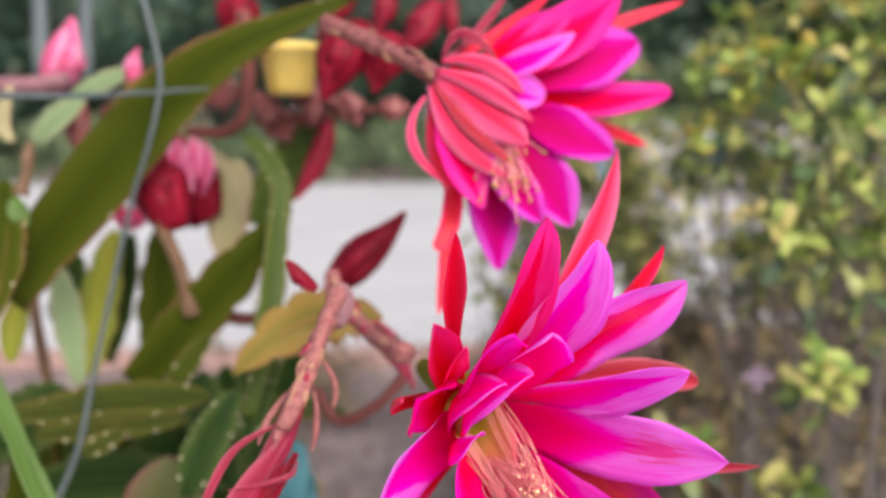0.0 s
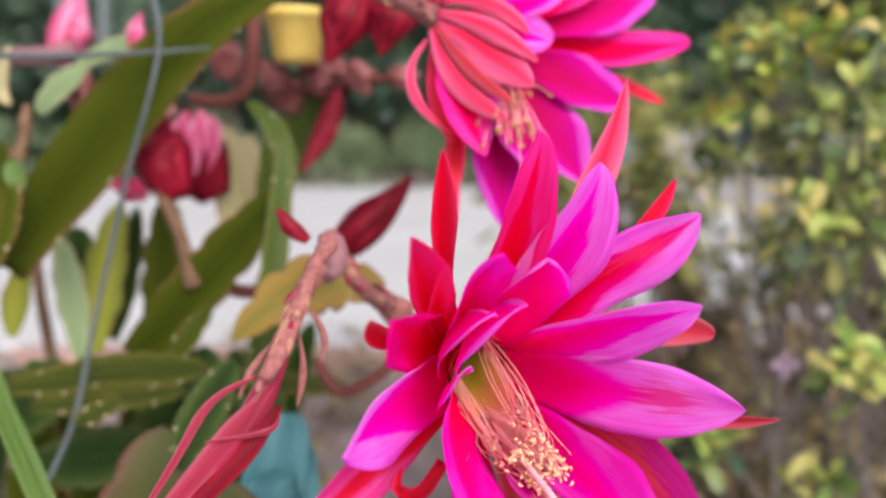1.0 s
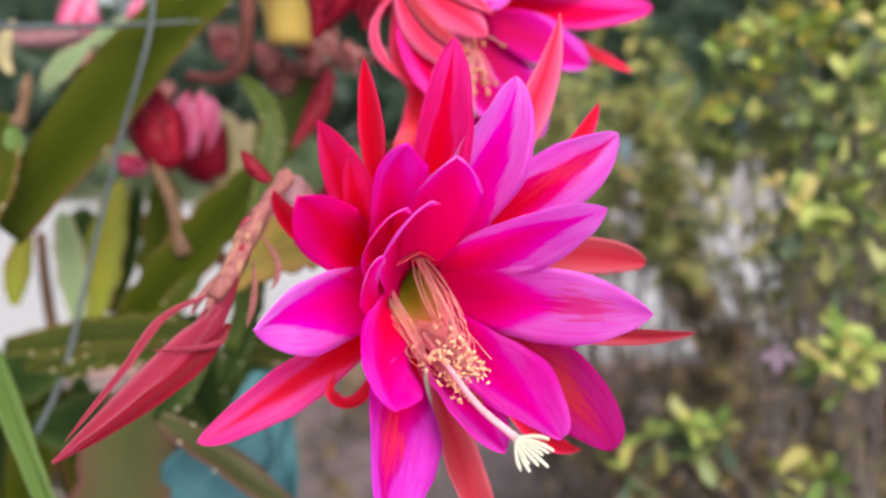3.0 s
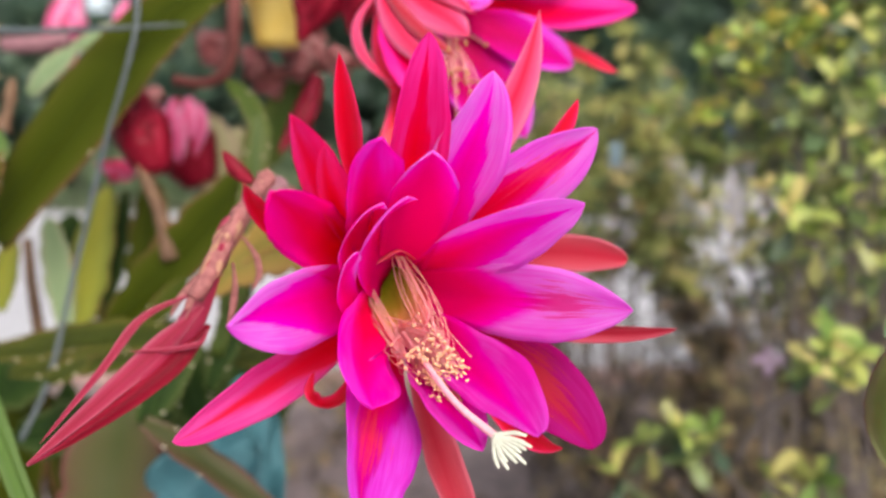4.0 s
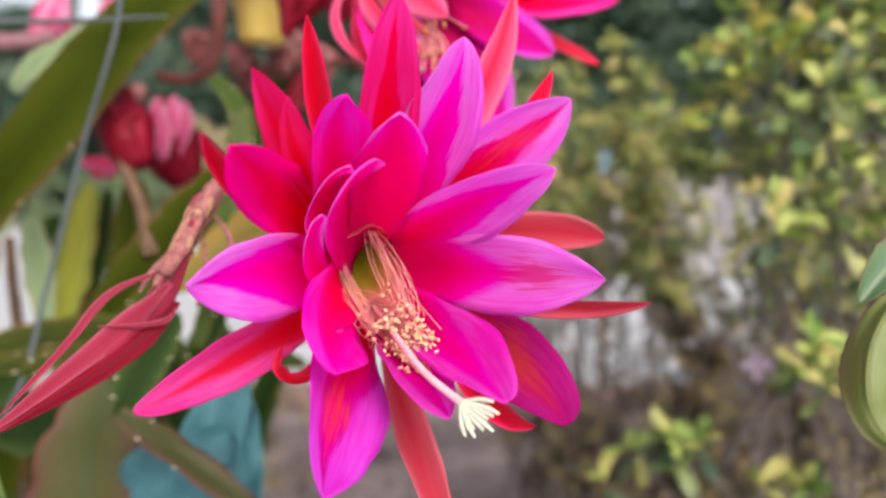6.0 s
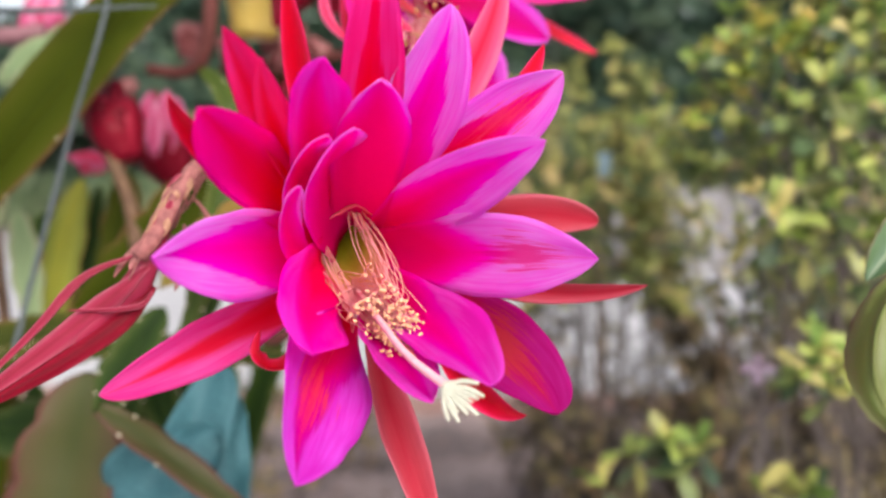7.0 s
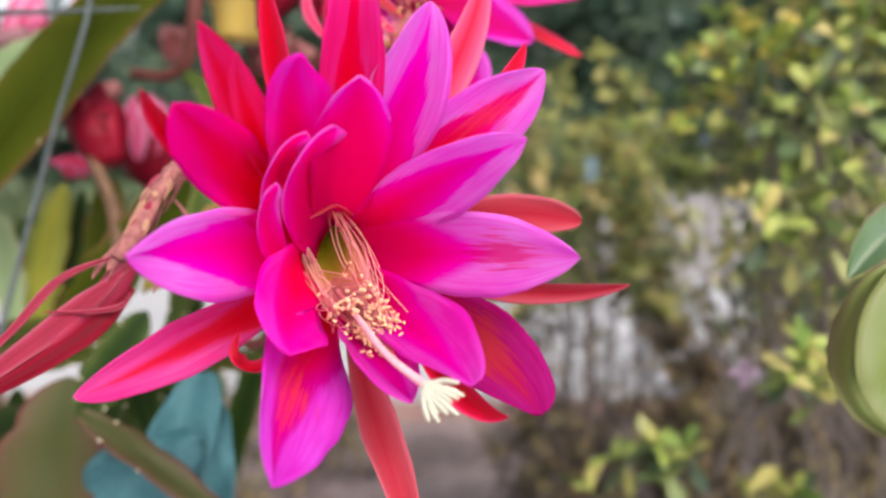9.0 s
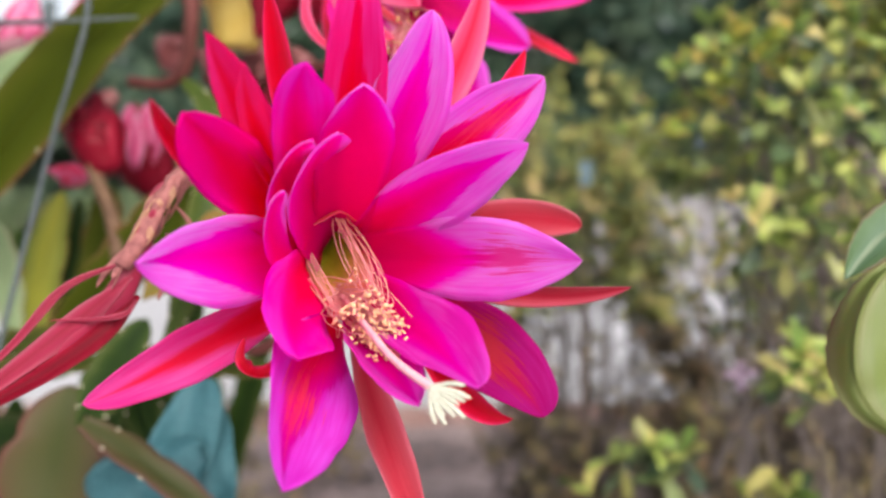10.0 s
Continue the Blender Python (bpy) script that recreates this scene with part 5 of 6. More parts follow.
bud("flower_bud", (-0.2888, 0.7961, 1.1662), (-0.3052, 0.7965, 1.1689), (-0.3270, 0.7972, 1.1743), 0.012, SEPAL, "pink bud lying on the stem", 104)
bud("flower_bud", (-0.4103, 0.8750, 1.2965), (-0.3927, 0.8791, 1.3256), (-0.3850, 0.8852, 1.3692), 0.022, BUD_PALE, "pointed pale pink bud above the wire", 105)
bud("flower_bud", (-0.2747, 0.7533, 1.2925), (-0.2773, 0.7554, 1.3076), (-0.2722, 0.7578, 1.3251), 0.0085, BUD_PALE, "small pink bud above the wire", 106, stalk=[(-0.2722, 0.7527, 1.2885), (-0.2732, 0.7531, 1.2915), (-0.2747, 0.7536, 1.2950)])
for k, (a, b, c, r) in enumerate((
    ((-0.0738, 0.6986, 1.3351), (-0.0854, 0.6948, 1.3075), (-0.0993, 0.6902, 1.2753), 0.022),
    ((-0.0436, 0.6980, 1.3305), (-0.0483, 0.6948, 1.3075), (-0.0575, 0.6912, 1.2822), 0.019),
    ((-0.0688, 0.7198, 1.3423), (-0.0760, 0.7165, 1.3186), (-0.0879, 0.7125, 1.2902), 0.020),
    ((-0.1911, 0.7999, 1.3370), (-0.1938, 0.8036, 1.3634), (-0.1884, 0.8080, 1.3950), 0.022),
    ((-0.0082, 0.8877, 1.3866), (-0.0229, 0.8836, 1.3576), (-0.0434, 0.8799, 1.3314), 0.018),
    ((-0.0565, 0.9108, 1.4077), (-0.0625, 0.9066, 1.3779), (-0.0715, 0.9033, 1.3541), 0.014),
    ((0.0068, 0.9307, 1.4052), (0.0080, 0.9264, 1.3747), (0.0098, 0.9230, 1.3504), 0.009),
    ((-0.0736, 0.7238, 1.3707), (-0.0879, 0.7212, 1.3518), (-0.1070, 0.7179, 1.3281), 0.009),
    ((-0.1098, 0.8094, 1.2609), (-0.1208, 0.7936, 1.2207), (-0.1402, 0.7795, 1.1871), 0.0115),
)):
    bud("flower_bud", a, b, c, r, BUD_RED if k < 4 else BUD_DEEP, "dark red hanging bud in a crowded cluster" if k < 4 else "dusky pink slender bud behind the cluster", 120 + 7 * k, sepals=10 if k < 4 else 6, stalk=[a, Vector(a).lerp(Vector((-0.0647, 0.6448, 1.3542)), 0.5) + Vector((0, 0, 0.03)), (-0.0647, 0.6448, 1.3542)] if k in (4, 5, 6) else None, stalk_r=0.0025)
for k, (a, b, c, r) in enumerate((
    ((-0.3380, 0.8308, 1.2694), (-0.3240, 0.8308, 1.2694), (-0.3184, 0.8323, 1.2805), 0.012), ((-0.2643, 0.8075, 1.2473), (-0.2861, 0.8052, 1.2311), (-0.3107, 0.8029, 1.2149), 0.012),
    ((-0.1757, 0.8304, 1.2667), (-0.1589, 0.8292, 1.2584), (-0.1477, 0.8316, 1.2750), 0.018), ((-0.2287, 0.8519, 1.2756), (-0.2230, 0.8550, 1.2983), (-0.2144, 0.8566, 1.3097), 0.02),
    ((-0.0981, 0.8033, 1.2865), (-0.0869, 0.8041, 1.2721), (-0.0799, 0.8017, 1.2553), 0.013), ((-0.0595, 0.7933, 1.2765), (-0.0469, 0.7941, 1.2721), (-0.0299, 0.7917, 1.2753), 0.011), ((-0.1795, 0.8033, 1.2865), (-0.1669, 0.8041, 1.2721), (-0.1599, 0.8017, 1.2653), 0.013), ((-0.1295, 0.8133, 1.2565), (-0.1269, 0.8141, 1.2681), (-0.1199, 0.8117, 1.2803), 0.012),
    ((-0.3516, 0.8060, 1.2365), (-0.3571, 0.8105, 1.2690), (-0.3735, 0.8113, 1.2744), 0.014), ((-0.1495, 0.8433, 1.2865), (-0.1269, 0.8441, 1.2921), (-0.1099, 0.8417, 1.2753), 0.02),
)):
    bud("flower_bud", a, b, c, r, WITHERED, "withered pink-brown flower head", 200 + 5 * k, sepals=5, spread=0.3)

# ---- wire fence, pot, cloth ----
fence = thing("wire_fence", (-0.2201, 0.6509, 1.2825), "galvanised wire mesh fence carrying the cactus", "fence")
part("upright_wire", tube([(-0.2435, 0.6746, 1.3796), (-0.2298, 0.6639, 1.3394), (-0.2197, 0.6539, 1.3041), (-0.2186, 0.6482, 1.2781), (-0.2280, 0.6448, 1.2392), (-0.2435, 0.6493, 1.1995), (-0.2608, 0.6511, 1.1407), (-0.2787, 0.6460, 1.0680), (-0.2901, 0.6317, 1.0025), (-0.3057, 0.6153, 0.9579)], (0.0028, 0.0026, 0.0025, 0.002, 0.002, 0.002, 0.0022, 0.0022, 0.0022, 0.0022), steps=60), WIRE, fence)
part("cross_wire", tube([(-0.3887, 0.6400, 1.2769), (-0.3398, 0.6452, 1.2779), (-0.2804, 0.6482, 1.2781), (-0.2208, 0.6527, 1.2813), (-0.1831, 0.6592, 1.2846)], (0.0034, 0.003, 0.0024, 0.0018, 0.001), steps=40), WIRE, fence)
part("fence_post", tube([(-0.6470, 1.5568, 1.5491), (-0.6470, 1.5397, 1.4275), (-0.6470, 1.5283, 1.3464)], (0.012, 0.012, 0.012), steps=6), WIRE, fence)
part("fence_post", tube([(-0.9259, 1.9719, 1.6289), (-0.9233, 1.9503, 1.4748), (-0.9194, 1.9358, 1.3721)], (0.018, 0.018, 0.018), steps=6), WIRE, fence)

pot = thing("flower_pot", (-0.1395, 0.7758, 1.3091), "yellow plastic pot hanging among the buds", "pot")
bm = bmesh.new()
prof = ((0.0, -0.026), (0.019, -0.026), (0.021, -0.02), (0.027, 0.012), (0.03, 0.013), (0.0305, 0.02), (0.027, 0.021), (0.0255, 0.012), (0.018, -0.02), (0.0, -0.021))
rings = [[bm.verts.new((Vector((-0.1429, 0.7861, 1.3109))) + Vector((r * math.cos(2 * math.pi * j / 28), r * math.sin(2 * math.pi * j / 28), h))) for j in range(28)] for r, h in prof]
for a, b in zip(rings, rings[1:]):
    for j in range(28):
        bm.faces.new((a[j], a[(j + 1) % 28], b[(j + 1) % 28], b[j]))
bmesh.ops.remove_doubles(bm, verts=bm.verts[:], dist=1e-6)
part("body", bm, YELLOW, pot)

cloth = thing("teal_cloth", (-0.1127, 0.5977, 0.9583), "crumpled teal cloth tied among the stems", "cloth")
part("fold", blade((-0.1699, 0.5894, 0.8906), (-0.1339, 0.5967, 0.9498), (-0.1195, 0.6138, 1.0151), 0.044, (0.1, -1, 0.2), foot=0.9, point=0.25, cup=0.3, ripple=0.4, rough=0.12, thick=0.002, seed=5, nu=30, nv=16), TEAL, cloth)
part("fold", blade((-0.1794, 0.5682, 0.8992), (-0.1553, 0.5727, 0.9320), (-0.1098, 0.5889, 0.9699), 0.06, (0.0, -1, 0.5), foot=0.9, point=0.3, cup=0.4, ripple=0.5, rough=0.14, thick=0.002, seed=9, nu=30, nv=16), TEAL, cloth)
part("fold", blade((-0.1181, 0.6127, 0.8822), (-0.1172, 0.6176, 0.9387), (-0.1209, 0.6269, 0.9939), 0.04, (0.3, -1, 0.1), foot=0.9, point=0.3, cup=0.5, ripple=0.4, rough=0.12, thick=0.002, seed=13, nu=30, nv=16), TEAL, cloth)

# ---- the large leaf that comes in from the side ----
near = thing("broad_leaf", (0.222, 0.2893, 1.1221), "pale green broad leaf with a toothed brown edge", "leaf", "broad leaves")
part("blade", blade((0.222, 0.2893, 1.1221), [(0.2058, 0.2846, 1.1195), (0.1944, 0.2787, 1.1069), (0.1898, 0.2718, 1.0915), (0.1924, 0.2674, 1.0798)], (0.2022, 0.2643, 1.0708), 0.036, (0.25, -1, 0.3), half=(1.05, 0.42), roll=30, cup=-0.1, fold=-0.35, saw=18, foot=0.35, point=0.6, belly=0.5, taper=3.0, nu=72, nv=16, thick=0.0005, seed=3, ripple=0.22, rough=0.06), LEAF_NEAR, near)
part("leaf_stalk", tube([(0.222, 0.2893, 1.1221), (0.2693, 0.2946, 1.1357), (0.42, 0.4, 0.9), (0.46, 0.42, -0.02)], (0.001, 0.0016, 0.003, 0.005), sides=8), CLAD, near)
part("midrib", tube([(0.2216, 0.2886, 1.1221), (0.2054, 0.2839, 1.1196), (0.1941, 0.278, 1.1069), (0.1894, 0.2711, 1.0917), (0.192, 0.2666, 1.08), (0.2018, 0.2636, 1.071)], (0.0009, 0.0007, 0.0005, 0.0002), sides=8, steps=40), LEAF_NEAR, near)
near2 = thing("broad_leaf", (0.2366, 0.3088, 1.143), "blue-green broad leaf folded over another", "leaf", "broad leaves")
part("blade", blade((0.2366, 0.3088, 1.143), (0.2136, 0.2996, 1.1324), (0.1947, 0.2911, 1.1156), 0.017, (0.1, -0.75, 0.8), cup=0.3, fold=0.2, saw=10, foot=0.3, taper=2.8, nu=40, nv=12, thick=0.0005, seed=6), LEAF_BLUE, near2)
part("leaf_stalk", tube([(0.2366, 0.3088, 1.143), (0.2877, 0.3158, 1.1414), (0.43, 0.41, 0.95), (0.47, 0.42, -0.02)], (0.001, 0.0016, 0.003, 0.005), sides=8), CLAD, near2)

# ---- the shrub ----
shrub = thing("shrub", (0.62, 1.2, 0.0), "woody shrub with rosettes of yellow-green and dark green leaves", "shrub")
rng = random.Random(21)


def shrub_leaf(length, width, seed, bend):
    """A spoon-shaped leaf that points along x and looks up."""
    return blade((0, 0, 0), (length * 0.5, 0, length * bend), (length, 0, -length * bend), width, (0, 0, 1), cup=0.3, fold=0.12, foot=0.2, point=0.55, belly=0.72, nu=6, nv=4, thick=0.0005, seed=seed, ripple=0.08)


SIZES = ((0.034, 0.015, 0.05), (0.04, 0.0175, 0.02), (0.028, 0.0135, 0.09), (0.045, 0.019, 0.06))
LEAVES = [finish("leaf", shrub_leaf(s, w, k, c), SHRUB) for k, (s, w, c) in enumerate(SIZES)]
OLD_LEAVES = [finish("leaf", shrub_leaf(s * 1.05, w, k + 9, -c), SHRUB_OLD) for k, (s, w, c) in enumerate(SIZES)]
SHAPES = [([v.co.copy() for v in me.vertices], [tuple(p.vertices) for p in me.polygons]) for me in LEAVES]
young, old, sunned = ([], []), ([], []), ([], [])


def strew(store, k, m):
    """Adds one leaf to a heap of loose leaves."""
    first = len(store[0])
    store[0].extend(m @ v for v in SHAPES[k][0])
    store[1].extend(tuple(first + q for q in p) for p in SHAPES[k][1])


def heap(name, store, material):
    me = bpy.data.meshes.new(name)
    me.from_pydata(store[0], [], store[1])
    me.polygons.foreach_set("use_smooth", [True] * len(me.polygons))
    me.materials.append(material)
    return me


def rosette(c, count, size, single=False, fresh=0.5, way=None, stores=None):
    """A whorl of leaves round the end of a twig: young ones in its heart, old ones below, some hanging."""
    way = Vector(way or (rng.gauss(0, 0.45), rng.gauss(-0.35, 0.4), rng.uniform(0.3, 1.0))).normalized()
    turn = way.to_track_quat('Z', 'Y').to_matrix().to_4x4()
    for k in range(count):
        inner = k < count * fresh
        yaw = 2.4 * k + rng.uniform(-0.4, 0.4)
        lift = rng.uniform(0.15, 0.95) if inner else rng.uniform(-1.35, 0.0)
        s = size * rng.uniform(0.65, 0.95) if inner else size * rng.uniform(0.85, 1.2)
        drop = way * (0.006 if inner else -0.012 * rng.random()) * size
        m = Matrix.Translation(Vector(c) + drop) @ turn @ Euler((0, -lift, yaw)).to_matrix().to_4x4() @ Euler((rng.gauss(0, 0.3), 0, 0)).to_matrix().to_4x4() @ Matrix.Scale(s, 4)
        q = rng.randrange(4)
        if single:
            part("leaf", (LEAVES if inner else OLD_LEAVES)[q], None, shrub).matrix_basis = m
        else:
            strew((stores or (young, old))[0 if inner else 1], q, m)


def clear(c, gaps):
    return not any(x0 < c[0] < x1 and z0 < c[2] < z1 for x0, x1, z0, z1 in gaps)


spots = [(0.4165, 0.9128, 0.9625), (0.4659, 0.9804, 1.1330), (0.4300, 0.9803, 1.1554), (0.4179, 0.9860, 1.1160), (0.4308, 0.9745, 1.0908), (0.3818, 1.0027, 1.1013), (0.4772, 0.9754, 1.1814), (0.4943, 0.9727, 1.2509), (0.4545, 0.9923, 1.2718), (0.4165, 1.0079, 1.2473), (0.3648, 1.0419, 1.3242), (0.3919, 1.0448, 1.3379), (0.4126, 1.0238, 1.3147), (0.3292, 1.0583, 1.3062), (0.3655, 1.0370, 1.2698), (0.4797, 0.9991, 1.3301), (0.5119, 1.0022, 1.3432), (0.4484, 1.0188, 1.3464), (0.2994, 1.0450, 0.8462), (0.2286, 1.0349, 0.7814), (0.3140, 1.0433, 0.8177), (0.3986, 0.9960, 0.7942), (0.4598, 1.0003, 0.8014), (0.4825, 0.9782, 1.0976), (0.5089, 0.9763, 1.0590), (0.3934, 1.0338, 1.2156), (0.3580, 1.0525, 1.2232), (0.4074, 1.0121, 1.1881), (0.4552, 0.9871, 1.2137)]
spots += [(0.4267, 0.9152, 0.9822), (0.4099, 0.921, 0.9468), (0.4395, 0.9123, 0.9413), (0.4266, 0.9365, 0.9959), (0.4543, 0.9255, 0.9669), (0.3848, 0.9964, 1.1416), (0.3982, 0.9857, 1.1257), (0.2657, 1.0508, 0.8213), (0.3399, 1.0364, 0.8354)]
for k, c in enumerate(spots):
    rosette(c, 8, rng.uniform(0.85, 1.05) if c[2] > 0.86 else 1.25, single=True, fresh=0.8 if k >= 29 and c[2] > 0.86 else 0.5)
# its crown: a dense dome, thinner beneath, open low down
OPEN = ((0.3, 0.47, 0.9, 1.165), (0.2, 0.6, 0.5, 0.96))
for k in range(640):
    a, e = rng.uniform(0, 2 * math.pi), rng.uniform(-0.25, 1.45)
    r = rng.uniform(0.72, 1.0)
    c = Vector((0.68 + 0.36 * r * math.cos(a) * math.cos(e), 1.3 + 0.34 * r * math.sin(a) * math.cos(e), 1.16 + 0.34 * r * math.sin(e)))
    c += Vector((rng.gauss(0, 0.02), rng.gauss(0, 0.02), rng.gauss(0, 0.025)))
    if c.y > 1.5 or not clear(c, OPEN):
        continue
    # half the whorls high up or far left get the light-painted leaves
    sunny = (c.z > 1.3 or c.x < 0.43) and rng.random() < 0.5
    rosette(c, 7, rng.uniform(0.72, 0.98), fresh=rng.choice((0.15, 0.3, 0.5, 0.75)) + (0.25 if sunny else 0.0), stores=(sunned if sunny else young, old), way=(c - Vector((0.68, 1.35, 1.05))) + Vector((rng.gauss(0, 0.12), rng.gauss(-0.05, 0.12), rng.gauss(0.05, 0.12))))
# more whorls along the left crest, sunlight painted into their inner leaves
for k in range(26):
    u = rng.random()
    c = Vector((0.325 + 0.2 * u + rng.gauss(0, 0.012), 1.06 + rng.gauss(0, 0.03), 1.24 + 0.09 * math.sin(2.4 * u) + rng.gauss(0, 0.02)))
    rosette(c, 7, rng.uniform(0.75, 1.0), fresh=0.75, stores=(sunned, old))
for k in range(90):
    c = Vector((rng.uniform(0.4, 0.95), rng.uniform(1.02, 1.4), rng.uniform(0.98, 1.22)))
    if clear(c, OPEN):
        rosette(c, 7, rng.uniform(0.75, 0.95), fresh=rng.choice((0.3, 0.5)))
part("foliage", heap("foliage", sunned, SHRUB_LIT), None, shrub, "yellow and orange leaves with sunlight put into their colour")["kind"] = "stuff"
part("foliage", heap("foliage", young, SHRUB_MANY), None, shrub)["kind"] = "stuff"
part("foliage", heap("foliage", old, SHRUB_DARK), None, shrub, "dark green older leaves")["kind"] = "stuff"
for k in range(22):
    a, e = rng.uniform(0, 2 * math.pi), rng.uniform(-0.1, 1.3)
    tip = Vector((0.68 + 0.33 * math.cos(a) * math.cos(e), 1.3 + 0.3 * math.sin(a) * math.cos(e), 1.16 + 0.3 * math.sin(e)))
    root = Vector((0.66 + rng.uniform(-0.08, 0.08), 1.3 + rng.uniform(-0.08, 0.08), 0.0))
    m1 = root.lerp(tip, 0.4) + Vector((rng.uniform(-0.06, 0.06), rng.uniform(-0.05, 0.05), -0.08))
    m2 = root.lerp(tip, 0.75) + Vector((rng.uniform(-0.05, 0.05), rng.uniform(-0.05, 0.05), -0.02))
    part("branch", tube([root, m1, m2, tip], (0.007, 0.005, 0.0032, 0.0014), sides=7, steps=20, lump=0.25, seed=k), BARK, shrub)
for k, c in enumerate(spots):
    # a twig from the wood of the shrub to each whorl
    c = Vector(c)
    root = Vector((0.66, 1.28, max(0.05, c.z - 0.35)))
    part("twig", tube([root, root.lerp(c, 0.55) + Vector((rng.gauss(0, 0.02), 0, -0.05)), c], (0.0035, 0.0024, 0.0014), sides=6, steps=12, lump=0.2, seed=k), BARK, shrub)
part("branch", tube([(0.3742, 1.0390, 0.8149), (0.3844, 0.9962, 0.8738), (0.4049, 0.9526, 0.9222), (0.4176, 0.9277, 0.9622)], (0.005, 0.0045, 0.0035, 0.0025), sides=8, lump=0.2), BARK, shrub)
part("branch", tube([(0.62, 1.08, 1.12), (0.5710, 1.0410, 1.1760), (0.5295, 1.0433, 1.2301), (0.5020, 1.0435, 1.2703)], (0.008, 0.0075, 0.006, 0.004), sides=8, lump=0.2), BARK, shrub, "bare grey branch")
part("branch", tube([(0.5710, 1.0410, 1.1760), (0.535, 1.035, 1.195), (0.505, 1.03, 1.225)], (0.006, 0.005, 0.003), sides=8, lump=0.2), BARK, shrub, "bare grey branch")

DRY = foliage_material("half_dry_foliage", [(0.1, (0.0616, 0.0484, 0.0396)), (0.4, (0.141, 0.106, 0.0704)), (0.65, (0.264, 0.22, 0.088)), (0.9, (0.37, 0.238, 0.132))], per_island=True)

# ---- more shrubs behind it, with bare spaces between their leaves ----
GAPS = ((0.3, 0.42, 0.96, 1.12), (0.57, 0.7, 0.92, 1.18), (0.45, 0.6, 1.28, 1.7), (0.54, 0.7, 1.2, 1.7), (0.25, 0.47, 0.66, 0.94), (0.43, 0.5, 0.7, 0.87), (0.9, 1.0, 0.6, 0.8))
for k, (cx, cy, wide, high, count) in enumerate(((0.34, 2.05, 0.17, 1.56, 30), (0.52, 2.15, 0.16, 1.32, 20), (0.85, 2.1, 0.24, 1.3, 18), (1.2, 2.2, 0.3, 1.45, 18), (0.22, 2.5, 0.2, 1.5, 20), (1.65, 2.3, 0.5, 1.5, 18), (2.6, 2.8, 0.8, 1.6, 22), (1.75, 3.3, 0.7, 1.2, 16))):
    ob = thing("shrub", (cx, cy, 0), "twiggy olive-leaved shrub in the bed behind", "shrub", "back shrubs")
    many, shade = ([], []), ([], [])
    for j in range(count):
        a, rad = rng.uniform(0, 6.28), rng.uniform(0.2, 1.0) * wide
        e = Vector((cx + math.cos(a) * rad, cy + math.sin(a) * rad * 0.6, high * rng.uniform(0.68, 1.0)))
        m = Vector((cx, cy, 0)).lerp(e, 0.5) + Vector((rng.uniform(-0.1, 0.1), 0, -0.1))
        if j % 2:
            part("branch", tube([(cx + rng.uniform(-0.12, 0.12), cy, -0.02), m, e], (0.005, 0.003, 0.0012), sides=6, steps=14, lump=0.25, seed=j), BARK, ob)
        for q in range(22):
            u = rng.uniform(-0.3, 1.05)
            c = m.lerp(e, u) + Vector((rng.gauss(0, 0.06), rng.gauss(0, 0.06), rng.gauss(0, 0.06)))
            if (clear(c, GAPS) or rng.random() < 0.14) and (c.z > (1.16 if k == 4 else 0.9) or rng.random() < (0.28 if c.x < 0.56 else 0.85)):
                rosette(c, 6, rng.uniform(1.0, 1.35), stores=(many, many) if c.z > 0.85 else (shade, shade))
        for q in range(4):
            # bare side twigs
            u = rng.uniform(0.15, 0.8)
            c = Vector((cx, cy, 0)).lerp(m, u * 2) if u < 0.5 else m.lerp(e, u * 2 - 1)
            d = c + Vector((rng.gauss(0, 0.14), rng.gauss(0, 0.06), rng.uniform(0.0, 0.16)))
            part("twig", tube([c, c.lerp(d, 0.5) + Vector((0, 0, 0.02)), d], (0.0026, 0.0018, 0.0008), sides=5, steps=7, lump=0.2, seed=q), BARK, ob)
    part("foliage", heap("foliage", many, SHRUB_BACK), None, ob)["kind"] = "stuff"
    part("foliage", heap("foliage", shade, DRY), None, ob, "half-dry lower leaves")["kind"] = "stuff"

# low brown ground cover between the shrubs
COVER = ((0.95, 1.5), (0.8, 1.75), (1.4, 1.8), (1.3, 2.4), (1.1, 2.9), (1.8, 2.6), (1.5, 3.5), (2.3, 3.2), (1.2, 3.9), (-0.75, 2.5), (-0.6, 3.4), (0.6, 1.55), (0.72, 1.5))
for k, (cx, cy) in enumerate(COVER):
    ob = thing("ground_cover", (cx, cy, 0), "low half-dry brown and olive ground cover", "ground cover", "ground cover")
    many = ([], [])
    for j in range(9):
        a = rng.uniform(0, 6.28)
        e = Vector((cx + math.cos(a) * rng.uniform(0.08, 0.3), cy + math.sin(a) * rng.uniform(0.08, 0.25), rng.uniform(0.15, 0.6) if k < 11 else rng.uniform(0.35, 0.72)))
        part("stem", tube([(cx + rng.uniform(-0.05, 0.05), cy, -0.02), Vector((cx, cy, 0.0)).lerp(e, 0.6) + Vector((0, 0, 0.05)), e], (0.006, 0.004, 0.0015), sides=6, steps=8, lump=0.2), BARK_FAR, ob)
        for q in range(6):
            rosette(e + Vector((rng.gauss(0, 0.07), rng.gauss(0, 0.07), rng.gauss(0, 0.08) - 0.06)), 7, 1.15, stores=(many, many))
    part("foliage", heap("foliage", many, DRY), None, ob)["kind"] = "stuff"

